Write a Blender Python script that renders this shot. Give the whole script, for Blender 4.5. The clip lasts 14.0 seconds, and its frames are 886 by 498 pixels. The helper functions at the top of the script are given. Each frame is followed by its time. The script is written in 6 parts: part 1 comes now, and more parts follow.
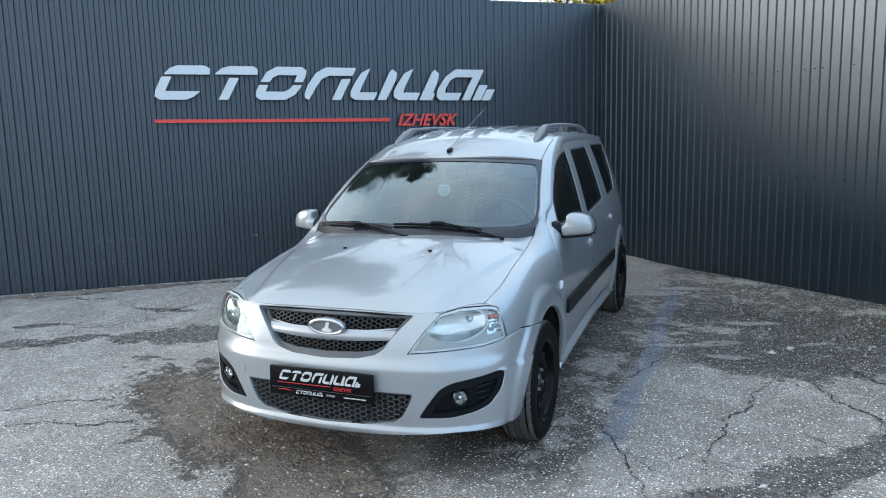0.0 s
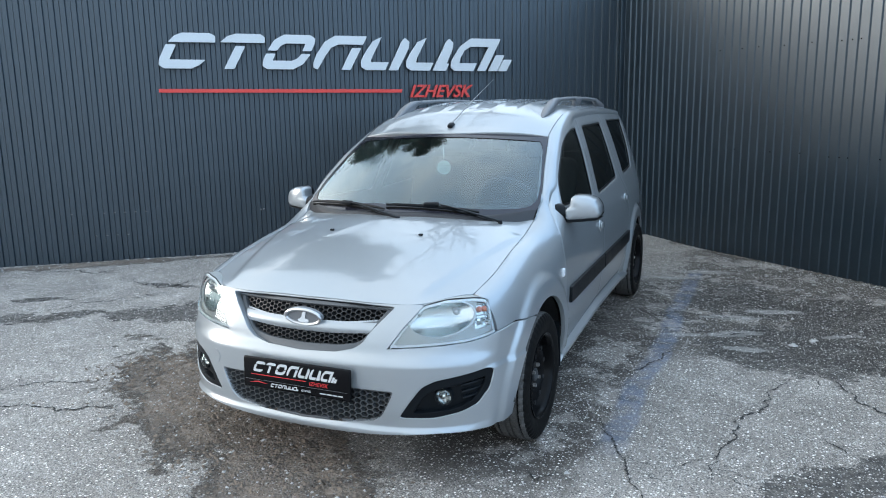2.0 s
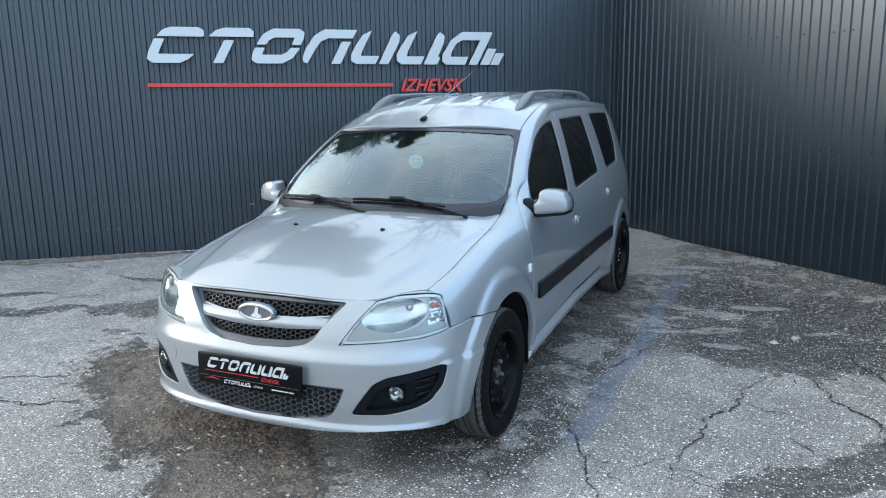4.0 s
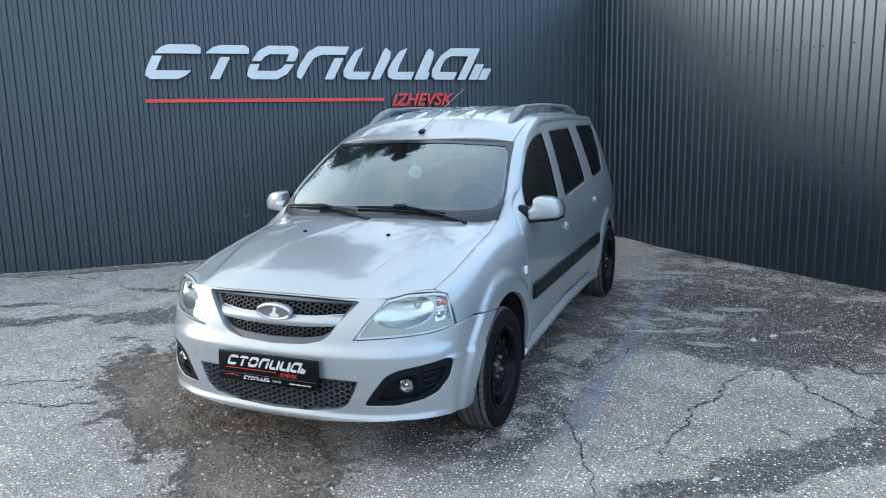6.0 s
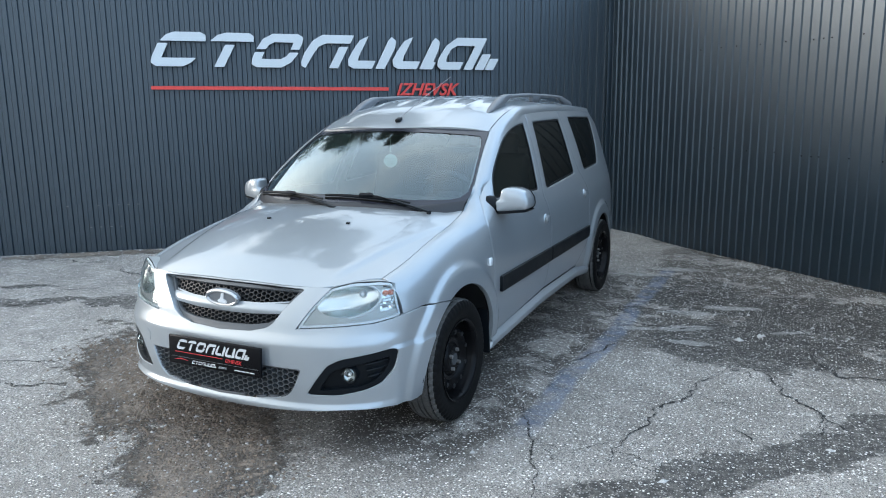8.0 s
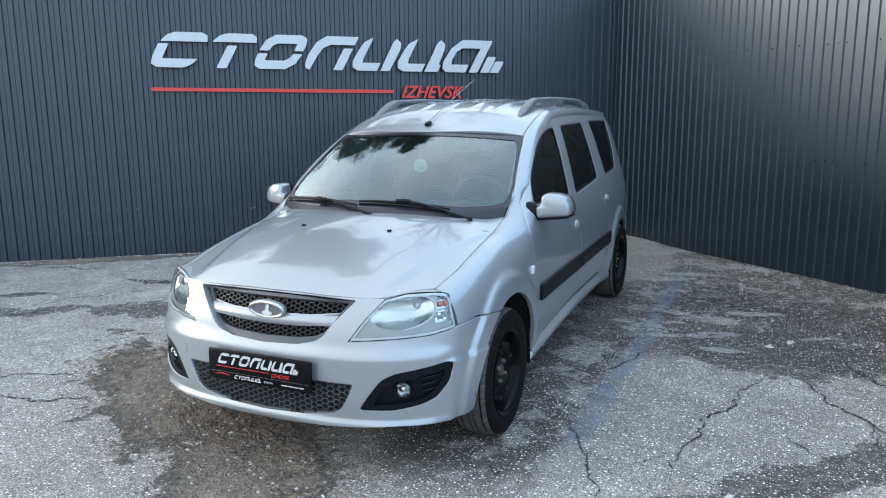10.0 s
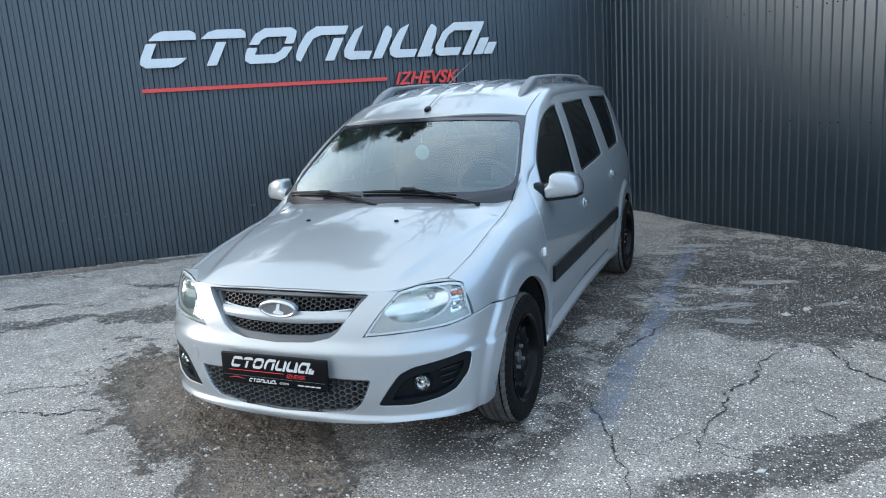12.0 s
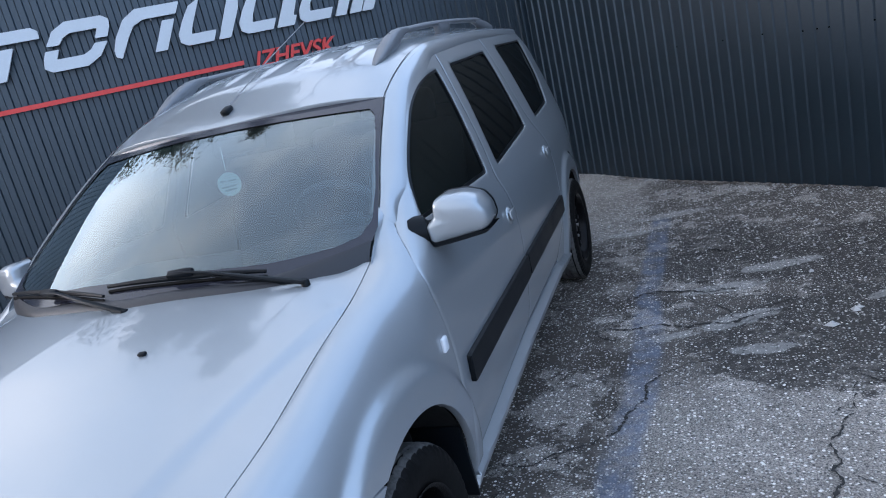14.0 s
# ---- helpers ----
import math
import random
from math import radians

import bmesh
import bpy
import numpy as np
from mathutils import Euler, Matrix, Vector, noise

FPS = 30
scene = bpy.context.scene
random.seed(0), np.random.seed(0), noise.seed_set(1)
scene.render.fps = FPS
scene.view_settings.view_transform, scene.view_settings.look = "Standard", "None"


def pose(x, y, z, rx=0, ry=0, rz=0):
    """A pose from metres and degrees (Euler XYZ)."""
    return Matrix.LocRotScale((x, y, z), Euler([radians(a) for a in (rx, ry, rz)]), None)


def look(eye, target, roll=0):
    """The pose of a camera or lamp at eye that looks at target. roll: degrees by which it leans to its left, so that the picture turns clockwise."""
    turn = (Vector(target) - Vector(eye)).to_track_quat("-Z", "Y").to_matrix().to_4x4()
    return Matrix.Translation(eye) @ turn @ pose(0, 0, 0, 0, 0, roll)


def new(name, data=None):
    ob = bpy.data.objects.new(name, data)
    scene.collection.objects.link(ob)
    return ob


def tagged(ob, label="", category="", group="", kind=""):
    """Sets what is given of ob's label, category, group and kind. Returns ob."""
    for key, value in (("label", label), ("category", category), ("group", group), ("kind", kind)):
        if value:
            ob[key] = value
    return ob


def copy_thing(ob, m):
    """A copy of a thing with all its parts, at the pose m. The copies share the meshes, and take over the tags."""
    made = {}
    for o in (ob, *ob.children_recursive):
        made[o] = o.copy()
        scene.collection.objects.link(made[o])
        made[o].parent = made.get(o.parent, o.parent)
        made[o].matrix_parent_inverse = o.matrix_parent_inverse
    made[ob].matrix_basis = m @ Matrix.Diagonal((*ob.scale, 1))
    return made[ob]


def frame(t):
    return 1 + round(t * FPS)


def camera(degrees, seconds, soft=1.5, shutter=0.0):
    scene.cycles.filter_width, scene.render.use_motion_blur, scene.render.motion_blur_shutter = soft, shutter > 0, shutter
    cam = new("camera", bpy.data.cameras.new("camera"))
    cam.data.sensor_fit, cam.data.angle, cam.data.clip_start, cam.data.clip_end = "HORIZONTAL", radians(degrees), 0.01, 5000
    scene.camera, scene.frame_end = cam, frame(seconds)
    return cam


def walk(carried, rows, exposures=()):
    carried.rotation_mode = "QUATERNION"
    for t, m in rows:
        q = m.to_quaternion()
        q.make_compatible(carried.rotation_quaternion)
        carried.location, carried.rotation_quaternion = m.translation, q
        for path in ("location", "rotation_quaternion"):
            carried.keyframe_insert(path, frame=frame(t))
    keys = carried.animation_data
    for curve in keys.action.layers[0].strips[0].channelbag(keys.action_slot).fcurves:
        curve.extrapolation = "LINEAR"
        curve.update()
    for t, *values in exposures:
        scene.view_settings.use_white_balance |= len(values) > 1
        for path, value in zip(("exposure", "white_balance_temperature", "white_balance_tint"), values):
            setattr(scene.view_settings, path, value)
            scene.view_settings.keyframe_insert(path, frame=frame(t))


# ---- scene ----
# ---- camera and its walk ----
cam = camera(63.1, 14.0, soft=1.05)
PATH = [
    (0, (1.663, -3.481, 1.522), (0.945, -1.638, 1.226), -1.4),
    (0.5, (1.821, -3.417, 1.516), (1.06, -1.599, 1.177), -1.1),
    (1, (1.908, -3.332, 1.511), (1.111, -1.531, 1.16), -1.0),
    (1.5, (1.82, -3.238, 1.519), (1.014, -1.446, 1.147), -1.0),
    (2, (1.723, -3.168, 1.542), (0.941, -1.366, 1.169), -0.9),
    (2.5, (1.695, -3.087, 1.534), (0.92, -1.284, 1.147), -0.7),
    (3, (1.849, -3.002, 1.523), (1.038, -1.216, 1.129), -0.6),
    (3.2, (1.922, -2.957, 1.526), (1.1, -1.178, 1.126), -0.7),
    (5.5, (1.921, -3.268, 1.527), (1.138, -1.46, 1.181), -1.7),
    (6, (1.932, -3.29, 1.526), (1.162, -1.478, 1.176), -1.3),
    (6.5, (2.024, -3.233, 1.517), (1.247, -1.425, 1.158), -0.6),
    (7, (2.156, -3.159, 1.513), (1.349, -1.365, 1.148), -0.4),
    (7.5, (2.247, -3.118, 1.508), (1.412, -1.338, 1.142), -0.5),
    (8, (2.257, -3.089, 1.499), (1.401, -1.32, 1.13), -0.6),
    (10.3, (1.889, -3.129, 1.511), (1.094, -1.33, 1.147), -0.4),
    (10.5, (1.895, -3.119, 1.512), (1.093, -1.324, 1.145), -0.6),
    (11, (1.891, -3.12, 1.513), (1.086, -1.328, 1.139), -1.3),
    (11.5, (1.883, -3.121, 1.515), (1.082, -1.329, 1.128), -2.3),
    (12, (1.835, -3.077, 1.508), (1.038, -1.288, 1.105), -3.9),
    (12.5, (1.807, -2.859, 1.496), (0.992, -1.081, 1.079), -6.4),
    (13, (1.738, -2.455, 1.49), (0.915, -0.685, 1.055), -9.3),
    (13.5, (1.596, -1.946, 1.501), (0.828, -0.162, 1.021), -11.9),
    (14, (1.574, -1.334, 1.49), (0.881, 0.471, 0.976), -13.2),
]
walk(cam, [(t, look(eye, target, roll)) for t, eye, target, roll in PATH],
     [(0, -0.06, 6500, 10), (0.8, 0.08, 6500, 10), (12.6, 0.08, 6500, 10), (13.5, -0.15, 6250, 16), (14, -0.2, 6100, 19)])

# ---- sky and sun ----
SUN_ELEV, SUN_AZ = 9, 254
world = bpy.data.worlds.new("sky")
scene.world = world
world.use_nodes = True
wt = world.node_tree
wt.nodes.clear()
sky = wt.nodes.new("ShaderNodeTexSky")
sky.sky_type, sky.sun_disc = "NISHITA", False
sky.sun_elevation, sky.sun_rotation = radians(SUN_ELEV), radians(SUN_AZ)
sky.dust_density, sky.air_density = 3.0, 1.0
haze = wt.nodes.new("ShaderNodeMixRGB")
haze.inputs[0].default_value = 0.86
# bright haze all round, whiter towards the sun and bluer away from it
ray = Vector((math.sin(radians(SUN_AZ)) * math.cos(radians(SUN_ELEV)), math.cos(radians(SUN_AZ)) * math.cos(radians(SUN_ELEV)), math.sin(radians(SUN_ELEV))))
where, sunward = wt.nodes.new("ShaderNodeTexCoord"), wt.nodes.new("ShaderNodeVectorMath")
sunward.operation = "DOT_PRODUCT"
sunward.inputs[1].default_value = ray
wt.links.new(where.outputs["Generated"], sunward.inputs[0])
turn = wt.nodes.new("ShaderNodeMapRange")
turn.inputs["From Min"].default_value, turn.inputs["From Max"].default_value = -0.7, 0.7
wt.links.new(sunward.outputs["Value"], turn.inputs["Value"])
veil = wt.nodes.new("ShaderNodeMixRGB")
veil.inputs[1].default_value, veil.inputs[2].default_value = (9.0, 13.2, 18.6, 1), (11.6, 12.5, 13.0, 1)
wt.links.new(turn.outputs[0], veil.inputs[0])
glow = wt.nodes.new("ShaderNodeMapRange")
glow.interpolation_type = "SMOOTHSTEP"
glow.inputs["From Min"].default_value, glow.inputs["From Max"].default_value = 0.35, 1.0
glow.inputs["To Min"].default_value, glow.inputs["To Max"].default_value = 1.0, 1.3
wt.links.new(sunward.outputs["Value"], glow.inputs["Value"])
lit_veil = wt.nodes.new("ShaderNodeVectorMath")
lit_veil.operation = "SCALE"
wt.links.new(veil.outputs[0], lit_veil.inputs[0])
wt.links.new(glow.outputs[0], lit_veil.inputs["Scale"])
# broken cloud: ragged white banks with greyer blue between them
puffs = wt.nodes.new("ShaderNodeTexNoise")
puffs.inputs["Scale"].default_value, puffs.inputs["Detail"].default_value, puffs.inputs["Roughness"].default_value = 2.6, 7, 0.58
wt.links.new(where.outputs["Generated"], puffs.inputs["Vector"])
bank = wt.nodes.new("ShaderNodeMapRange")
bank.interpolation_type = "SMOOTHSTEP"
bank.inputs["From Min"].default_value, bank.inputs["From Max"].default_value = 0.38, 0.62
wt.links.new(puffs.outputs["Fac"], bank.inputs["Value"])
cover = wt.nodes.new("ShaderNodeMixRGB")
cover.inputs[1].default_value, cover.inputs[2].default_value = (0.76, 0.84, 0.92, 1), (1.20, 1.17, 1.13, 1)
wt.links.new(bank.outputs[0], cover.inputs[0])
clouded = wt.nodes.new("ShaderNodeMixRGB")
clouded.blend_type = "MULTIPLY"
clouded.inputs[0].default_value = 1.0
wt.links.new(lit_veil.outputs[0], clouded.inputs[1])
wt.links.new(cover.outputs[0], clouded.inputs[2])
wt.links.new(clouded.outputs[0], haze.inputs[2])
wt.links.new(sky.outputs[0], haze.inputs[1])
back = wt.nodes.new("ShaderNodeBackground")
back.inputs[1].default_value = 0.14
wt.links.new(haze.outputs[0], back.inputs[0])
wout = wt.nodes.new("ShaderNodeOutputWorld")
wt.links.new(back.outputs[0], wout.inputs[0])
sun = new("sun", bpy.data.lights.new("sun", "SUN"))
sun.data.energy, sun.data.angle, sun.data.color = 2.2, radians(34), (1.0, 0.97, 0.94)
sun.matrix_world = look(ray * 40, (0, 0, 0))


# ---- materials ----
def material(name, color, rough=0.5, metal=0.0, vary=0.08, scale=6.0, fine=90.0, bump=0.0, coat=0.0, bump_scale=None, spec=0.5, tint=None):
    """Principled surface with two scales of colour variation, fine relief and uneven gloss."""
    m = bpy.data.materials.new(name)
    m.use_nodes = True
    nt = m.node_tree
    p = nt.nodes["Principled BSDF"]
    p.inputs["Metallic"].default_value = metal
    p.inputs["Coat Weight"].default_value = coat
    p.inputs["Coat Roughness"].default_value = 0.03
    p.inputs["Specular IOR Level"].default_value = spec
    co = nt.nodes.new("ShaderNodeTexCoord")
    big, small = nt.nodes.new("ShaderNodeTexNoise"), nt.nodes.new("ShaderNodeTexNoise")
    for n, s, d in ((big, scale, 4), (small, fine, 3)):
        n.inputs["Scale"].default_value, n.inputs["Detail"].default_value = s, d
        nt.links.new(co.outputs["Object"], n.inputs["Vector"])
    both = nt.nodes.new("ShaderNodeMath")
    both.operation = "ADD"
    nt.links.new(big.outputs["Fac"], both.inputs[0])
    nt.links.new(small.outputs["Fac"], both.inputs[1])
    ramp = nt.nodes.new("ShaderNodeMapRange")
    ramp.inputs["From Min"].default_value, ramp.inputs["From Max"].default_value = 0.6, 1.4
    nt.links.new(both.outputs[0], ramp.inputs["Value"])
    mix = nt.nodes.new("ShaderNodeMixRGB")
    tint = tint or color
    mix.inputs[1].default_value = (*[c * (1 - vary) for c in color], 1)
    mix.inputs[2].default_value = (*[min(1, c * (1 + vary)) for c in tint], 1)
    nt.links.new(ramp.outputs[0], mix.inputs[0])
    nt.links.new(mix.outputs[0], p.inputs["Base Color"])
    gloss = nt.nodes.new("ShaderNodeMapRange")
    gloss.inputs["To Min"].default_value, gloss.inputs["To Max"].default_value = rough * (1 - vary), min(1, rough * (1 + vary))
    nt.links.new(big.outputs["Fac"], gloss.inputs["Value"])
    nt.links.new(gloss.outputs[0], p.inputs["Roughness"])
    if bump:
        b = nt.nodes.new("ShaderNodeBump")
        b.inputs["Strength"].default_value, b.inputs["Distance"].default_value = 1.0, bump
        src = small
        if bump_scale:
            src = nt.nodes.new("ShaderNodeTexNoise")
            src.inputs["Scale"].default_value, src.inputs["Detail"].default_value = bump_scale, 3
            nt.links.new(co.outputs["Object"], src.inputs["Vector"])
        nt.links.new(src.outputs["Fac"], b.inputs["Height"])
        nt.links.new(b.outputs[0], p.inputs["Normal"])
    return m


def glass(name, tint, cover, rough=0.01, gain=1.8, dust=0.0):
    """Thin pane: clear or tinted see-through, a little dust, and the gloss of both its faces by Fresnel."""
    m = bpy.data.materials.new(name)
    m.use_nodes = True
    nt = m.node_tree
    nt.nodes.clear()
    clear = nt.nodes.new("ShaderNodeBsdfTransparent")
    clear.inputs[0].default_value = (*[1 - cover * (1 - c) for c in tint], 1)
    film = nt.nodes.new("ShaderNodeBsdfDiffuse")
    film.inputs[0].default_value = (0.5, 0.55, 0.54, 1)
    co, spots = nt.nodes.new("ShaderNodeTexCoord"), nt.nodes.new("ShaderNodeTexNoise")
    spots.inputs["Scale"].default_value, spots.inputs["Detail"].default_value = 5, 6
    nt.links.new(co.outputs["Object"], spots.inputs["Vector"])
    much = nt.nodes.new("ShaderNodeMath")
    much.operation = "MULTIPLY"
    much.inputs[1].default_value = dust * 2
    nt.links.new(spots.outputs["Fac"], much.inputs[0])
    dusty = nt.nodes.new("ShaderNodeMixShader")
    nt.links.new(much.outputs[0], dusty.inputs[0])
    nt.links.new(clear.outputs[0], dusty.inputs[1])
    nt.links.new(film.outputs[0], dusty.inputs[2])
    shine = nt.nodes.new("ShaderNodeBsdfGlossy")
    shine.inputs["Color"].default_value = (0.86, 0.97, 1.0, 1)
    shine.inputs["Roughness"].default_value = rough
    fres = nt.nodes.new("ShaderNodeFresnel")
    fres.inputs[0].default_value = 1.52
    both = nt.nodes.new("ShaderNodeMath")
    both.operation, both.use_clamp = "MULTIPLY", True
    both.inputs[1].default_value = gain
    nt.links.new(fres.outputs[0], both.inputs[0])
    mix = nt.nodes.new("ShaderNodeMixShader")
    nt.links.new(both.outputs[0], mix.inputs[0])
    nt.links.new(dusty.outputs[0], mix.inputs[1])
    nt.links.new(shine.outputs[0], mix.inputs[2])
    out = nt.nodes.new("ShaderNodeOutputMaterial")
    nt.links.new(mix.outputs[0], out.inputs[0])
    return m


PAINT = material("silver_paint", (0.345, 0.370, 0.388), 0.34, 0.50, 0.04, 2.5, 1400, 0.00002, coat=1.0, bump_scale=9)
PAINT.node_tree.nodes["Principled BSDF"].inputs["Coat IOR"].default_value = 1.55
BLACK_PLASTIC = material("black_plastic", (0.005, 0.0068, 0.0088), 0.38, 0, 0.2, 9, 400, 0.0002, spec=0.14)
GREY_PLASTIC = material("grey_plastic", (0.15, 0.156, 0.165), 0.42, 0, 0.12, 9, 400, 0.0002)
DARK_GREY = material("dark_grey_plastic", (0.042, 0.046, 0.050), 0.45, 0, 0.15, 9, 400, 0.0002)
RUBBER = material("tyre_rubber", (0.005, 0.005, 0.0055), 0.55, 0, 0.3, 14, 160, 0.0004, tint=(0.010, 0.0097, 0.0093), spec=0.05)
TREAD = material("dusty_tread", (0.028, 0.0275, 0.027), 0.85, 0, 0.35, 12, 140, 0.0008, tint=(0.075, 0.072, 0.068))
STEEL_BLACK = material("black_steel", (0.005, 0.005, 0.0055), 0.24, 0, 0.3, 12, 200, 0.0002, spec=0.10)
GRILLE = material("grille_plastic", (0.018, 0.019, 0.021), 0.4, 0, 0.15, 9, 400, 0.0002)
INTAKE_GREY = material("intake_plastic", (0.06, 0.064, 0.068), 0.45, 0, 0.15, 9, 400, 0.0002)
SURROUND = material("grille_frame_plastic", (0.085, 0.09, 0.096), 0.45, 0, 0.12, 9, 400, 0.0002)
BADGE = material("worn_chrome", (0.52, 0.53, 0.545), 0.30, 0.9, 0.08, 30, 200)
CHROME = material("chrome", (0.75, 0.76, 0.78), 0.12, 1.0, 0.04, 8, 200)
DULL_STEEL = material("dull_steel", (0.30, 0.29, 0.28), 0.45, 0.8, 0.3, 30, 200)
REFLECTOR = material("lamp_reflector", (0.54, 0.56, 0.55), 0.15, 0.92, 0.05, 20, 200)
LAMP_SHELL = material("lamp_shell", (0.36, 0.375, 0.37), 0.40, 0.25, 0.1, 18, 200)
AMBER = material("amber_plastic", (0.70, 0.20, 0.10), 0.3, 0, 0.1, 30, 300)
WHITE_PLASTIC = material("white_plastic", (0.72, 0.74, 0.76), 0.3, 0, 0.06, 20, 200)
LINER = material("wheel_liner", (0.004, 0.004, 0.0045), 0.95, 0, 0.3, 10, 60, 0.001)
CABIN = material("cabin_plastic", (0.026, 0.029, 0.033), 0.7, 0, 0.2, 9, 200, 0.0004)
CABIN_LIGHT = material("cabin_fabric", (0.055, 0.06, 0.068), 0.85, 0, 0.2, 9, 300, 0.0006)
PLATE_BLACK = material("plate_film", (0.004, 0.004, 0.005), 0.25, 0, 0.15, 20, 200, spec=0.12)
PLATE_WHITE = material("plate_print", (0.5, 0.51, 0.52), 0.4, 0, 0.04, 20, 200)
PLATE_RED = material("red_print", (0.62, 0.03, 0.035), 0.4, 0, 0.06, 20, 200)
SIGN_WHITE = material("sign_face", (0.58, 0.62, 0.645), 0.42, 0, 0.05, 3, 60)
SIGN_RED = material("sign_red", (0.68, 0.055, 0.045), 0.42, 0, 0.08, 4, 60)
TAG = material("pale_teal_card", (0.50, 0.74, 0.73), 0.6, 0, 0.08, 40, 300)
TAG_INK = material("tag_ink", (0.28, 0.5, 0.5), 0.6, 0, 0.08, 40, 300)
WINDSCREEN = glass("windscreen_glass", (0.74, 0.88, 0.88), 0.8, 0.008, 2.6, 0.008)
TINTED = glass("tinted_glass", (0.05, 0.065, 0.07), 1.0, 0.03, 0.4, 0.003)
DOOR_GLASS = glass("door_glass", (0.36, 0.46, 0.43), 1.0, 0.03, 0.4, 0.004)
LENS = glass("lamp_lens", (0.97, 0.98, 0.97), 0.4, 0.01, 1.2, 0.025)
BARK = material("bark", (0.09, 0.07, 0.055), 0.9, 0, 0.35, 6, 40, 0.01)
NEEDLES = material("dark_foliage", (0.035, 0.06, 0.035), 0.7, 0, 0.4, 1.5, 20)
YELLOW_LEAVES = material("yellow_foliage", (0.55, 0.42, 0.04), 0.6, 0, 0.3, 1.5, 20)


def wall_steel():
    m = material("painted_steel_sheet", (0.006, 0.0135, 0.021), 0.37, 0, 0.16, 1.1, 60, 0.0006, bump_scale=3.5, tint=(0.008, 0.017, 0.025), spec=1.0)
    m.node_tree.nodes["Principled BSDF"].inputs["Specular Tint"].default_value = (0.86, 0.94, 1.0, 1)
    return m


WALL = wall_steel()
BARK_GREY = material("grey_bark", (0.13, 0.12, 0.11), 0.9, 0, 0.35, 6, 40, 0.01)
PEBBLE = material("pale_pebble", (0.42, 0.405, 0.385), 0.85, 0, 0.35, 25, 200, 0.0004)
SOIL = material("dry_soil", (0.115, 0.084, 0.062), 0.95, 0, 0.45, 18, 160, 0.001, tint=(0.19, 0.145, 0.11))
CRACK = material("crack_filling", (0.022, 0.021, 0.02), 0.95, 0, 0.4, 12, 150, 0.002)
SCUTTLE = material("scuttle_plastic", (0.016, 0.017, 0.021), 0.4, 0, 0.2, 12, 300, 0.0002)
FRIT = material("printed_border", (0.022, 0.023, 0.032), 0.12, 0, 0.2, 12, 200)


# ---- mesh tools ----
def part(name, bm, mat, parent=None, label=""):
    """One mesh object out of a bmesh, under a thing or a part."""
    me = bpy.data.meshes.new(name)
    bm.to_mesh(me)
    bm.free()
    for m in (mat if isinstance(mat, (list, tuple)) else (mat,)):
        me.materials.append(m)
    for poly in me.polygons:
        poly.use_smooth = True
    me.set_sharp_from_angle(angle=radians(38))
    ob = new(name, me)
    ob.parent = parent
    if label:
        tagged(ob, label)
    return ob


def thing(name, label, category, group="", kind="", at=(0, 0, 0)):
    ob = new(name)
    ob.location = at
    return tagged(ob, label, category, group, kind)


def curve(pts):
    """A smooth curve v(u) through a few (u, v) pairs, without overshoot."""
    us, vs = [p[0] for p in pts], [p[1] for p in pts]
    n = len(us)
    d = [(vs[i + 1] - vs[i]) / (us[i + 1] - us[i]) for i in range(n - 1)]
    m = [d[0]] + [0.0 if d[i - 1] * d[i] <= 0 else 2 * d[i - 1] * d[i] / (d[i - 1] + d[i]) for i in range(1, n - 1)] + [d[-1]]

    def value(u):
        if u <= us[0]:
            return vs[0] + m[0] * (u - us[0])
        if u >= us[-1]:
            return vs[-1] + m[-1] * (u - us[-1])
        i = 0
        while u > us[i + 1]:
            i += 1
        h = us[i + 1] - us[i]
        s = (u - us[i]) / h
        return (1 + 2 * s) * (1 - s) ** 2 * vs[i] + s * (1 - s) ** 2 * h * m[i] + s * s * (3 - 2 * s) * vs[i + 1] + s * s * (s - 1) * h * m[i + 1]
    return value


def smooth(a, b, u):
    s = min(1, max(0, (u - a) / (b - a)))
    return s * s * (3 - 2 * s)


def rounded(pts, r=0.02, n=5):
    """A closed outline with its corners rounded off."""
    out = []
    for i, p in enumerate(pts):
        p, a, b = Vector(p), Vector(pts[i - 1]), Vector(pts[(i + 1) % len(pts)])
        ra, rb = min(r, (a - p).length * 0.45), min(r, (b - p).length * 0.45)
        s, e = p + (a - p).normalized() * ra, p + (b - p).normalized() * rb
        for k in range(n + 1):
            t = k / n
            out.append(s * (1 - t) ** 2 + p * 2 * t * (1 - t) + e * t * t)
    return [tuple(v) for v in out]


def bent(pts, n=6):
    """A smooth open line through a few points."""
    out = []
    for i in range(len(pts) - 1):
        a, b = Vector(pts[i]), Vector(pts[i + 1])
        p, q = Vector(pts[max(0, i - 1)]), Vector(pts[min(len(pts) - 1, i + 2)])
        for k in range(n):
            t = k / n
            out.append(tuple(0.5 * (2 * a + (b - p) * t + (2 * p - 5 * a + 4 * b - q) * t * t + (3 * a - p - 3 * b + q) * t ** 3)))
    return out + [tuple(pts[-1])]


def inside(px, py, loop):
    """Which of the points lie inside the closed loop (arrays)."""
    res = np.zeros(px.shape, bool)
    x0, y0 = loop[-1]
    for x1, y1 in loop:
        if y0 != y1:
            cross = ((y0 > py) != (y1 > py)) & (px < (x1 - x0) * (py - y0) / (y1 - y0) + x0)
            res ^= cross
        x0, y0 = x1, y1
    return res


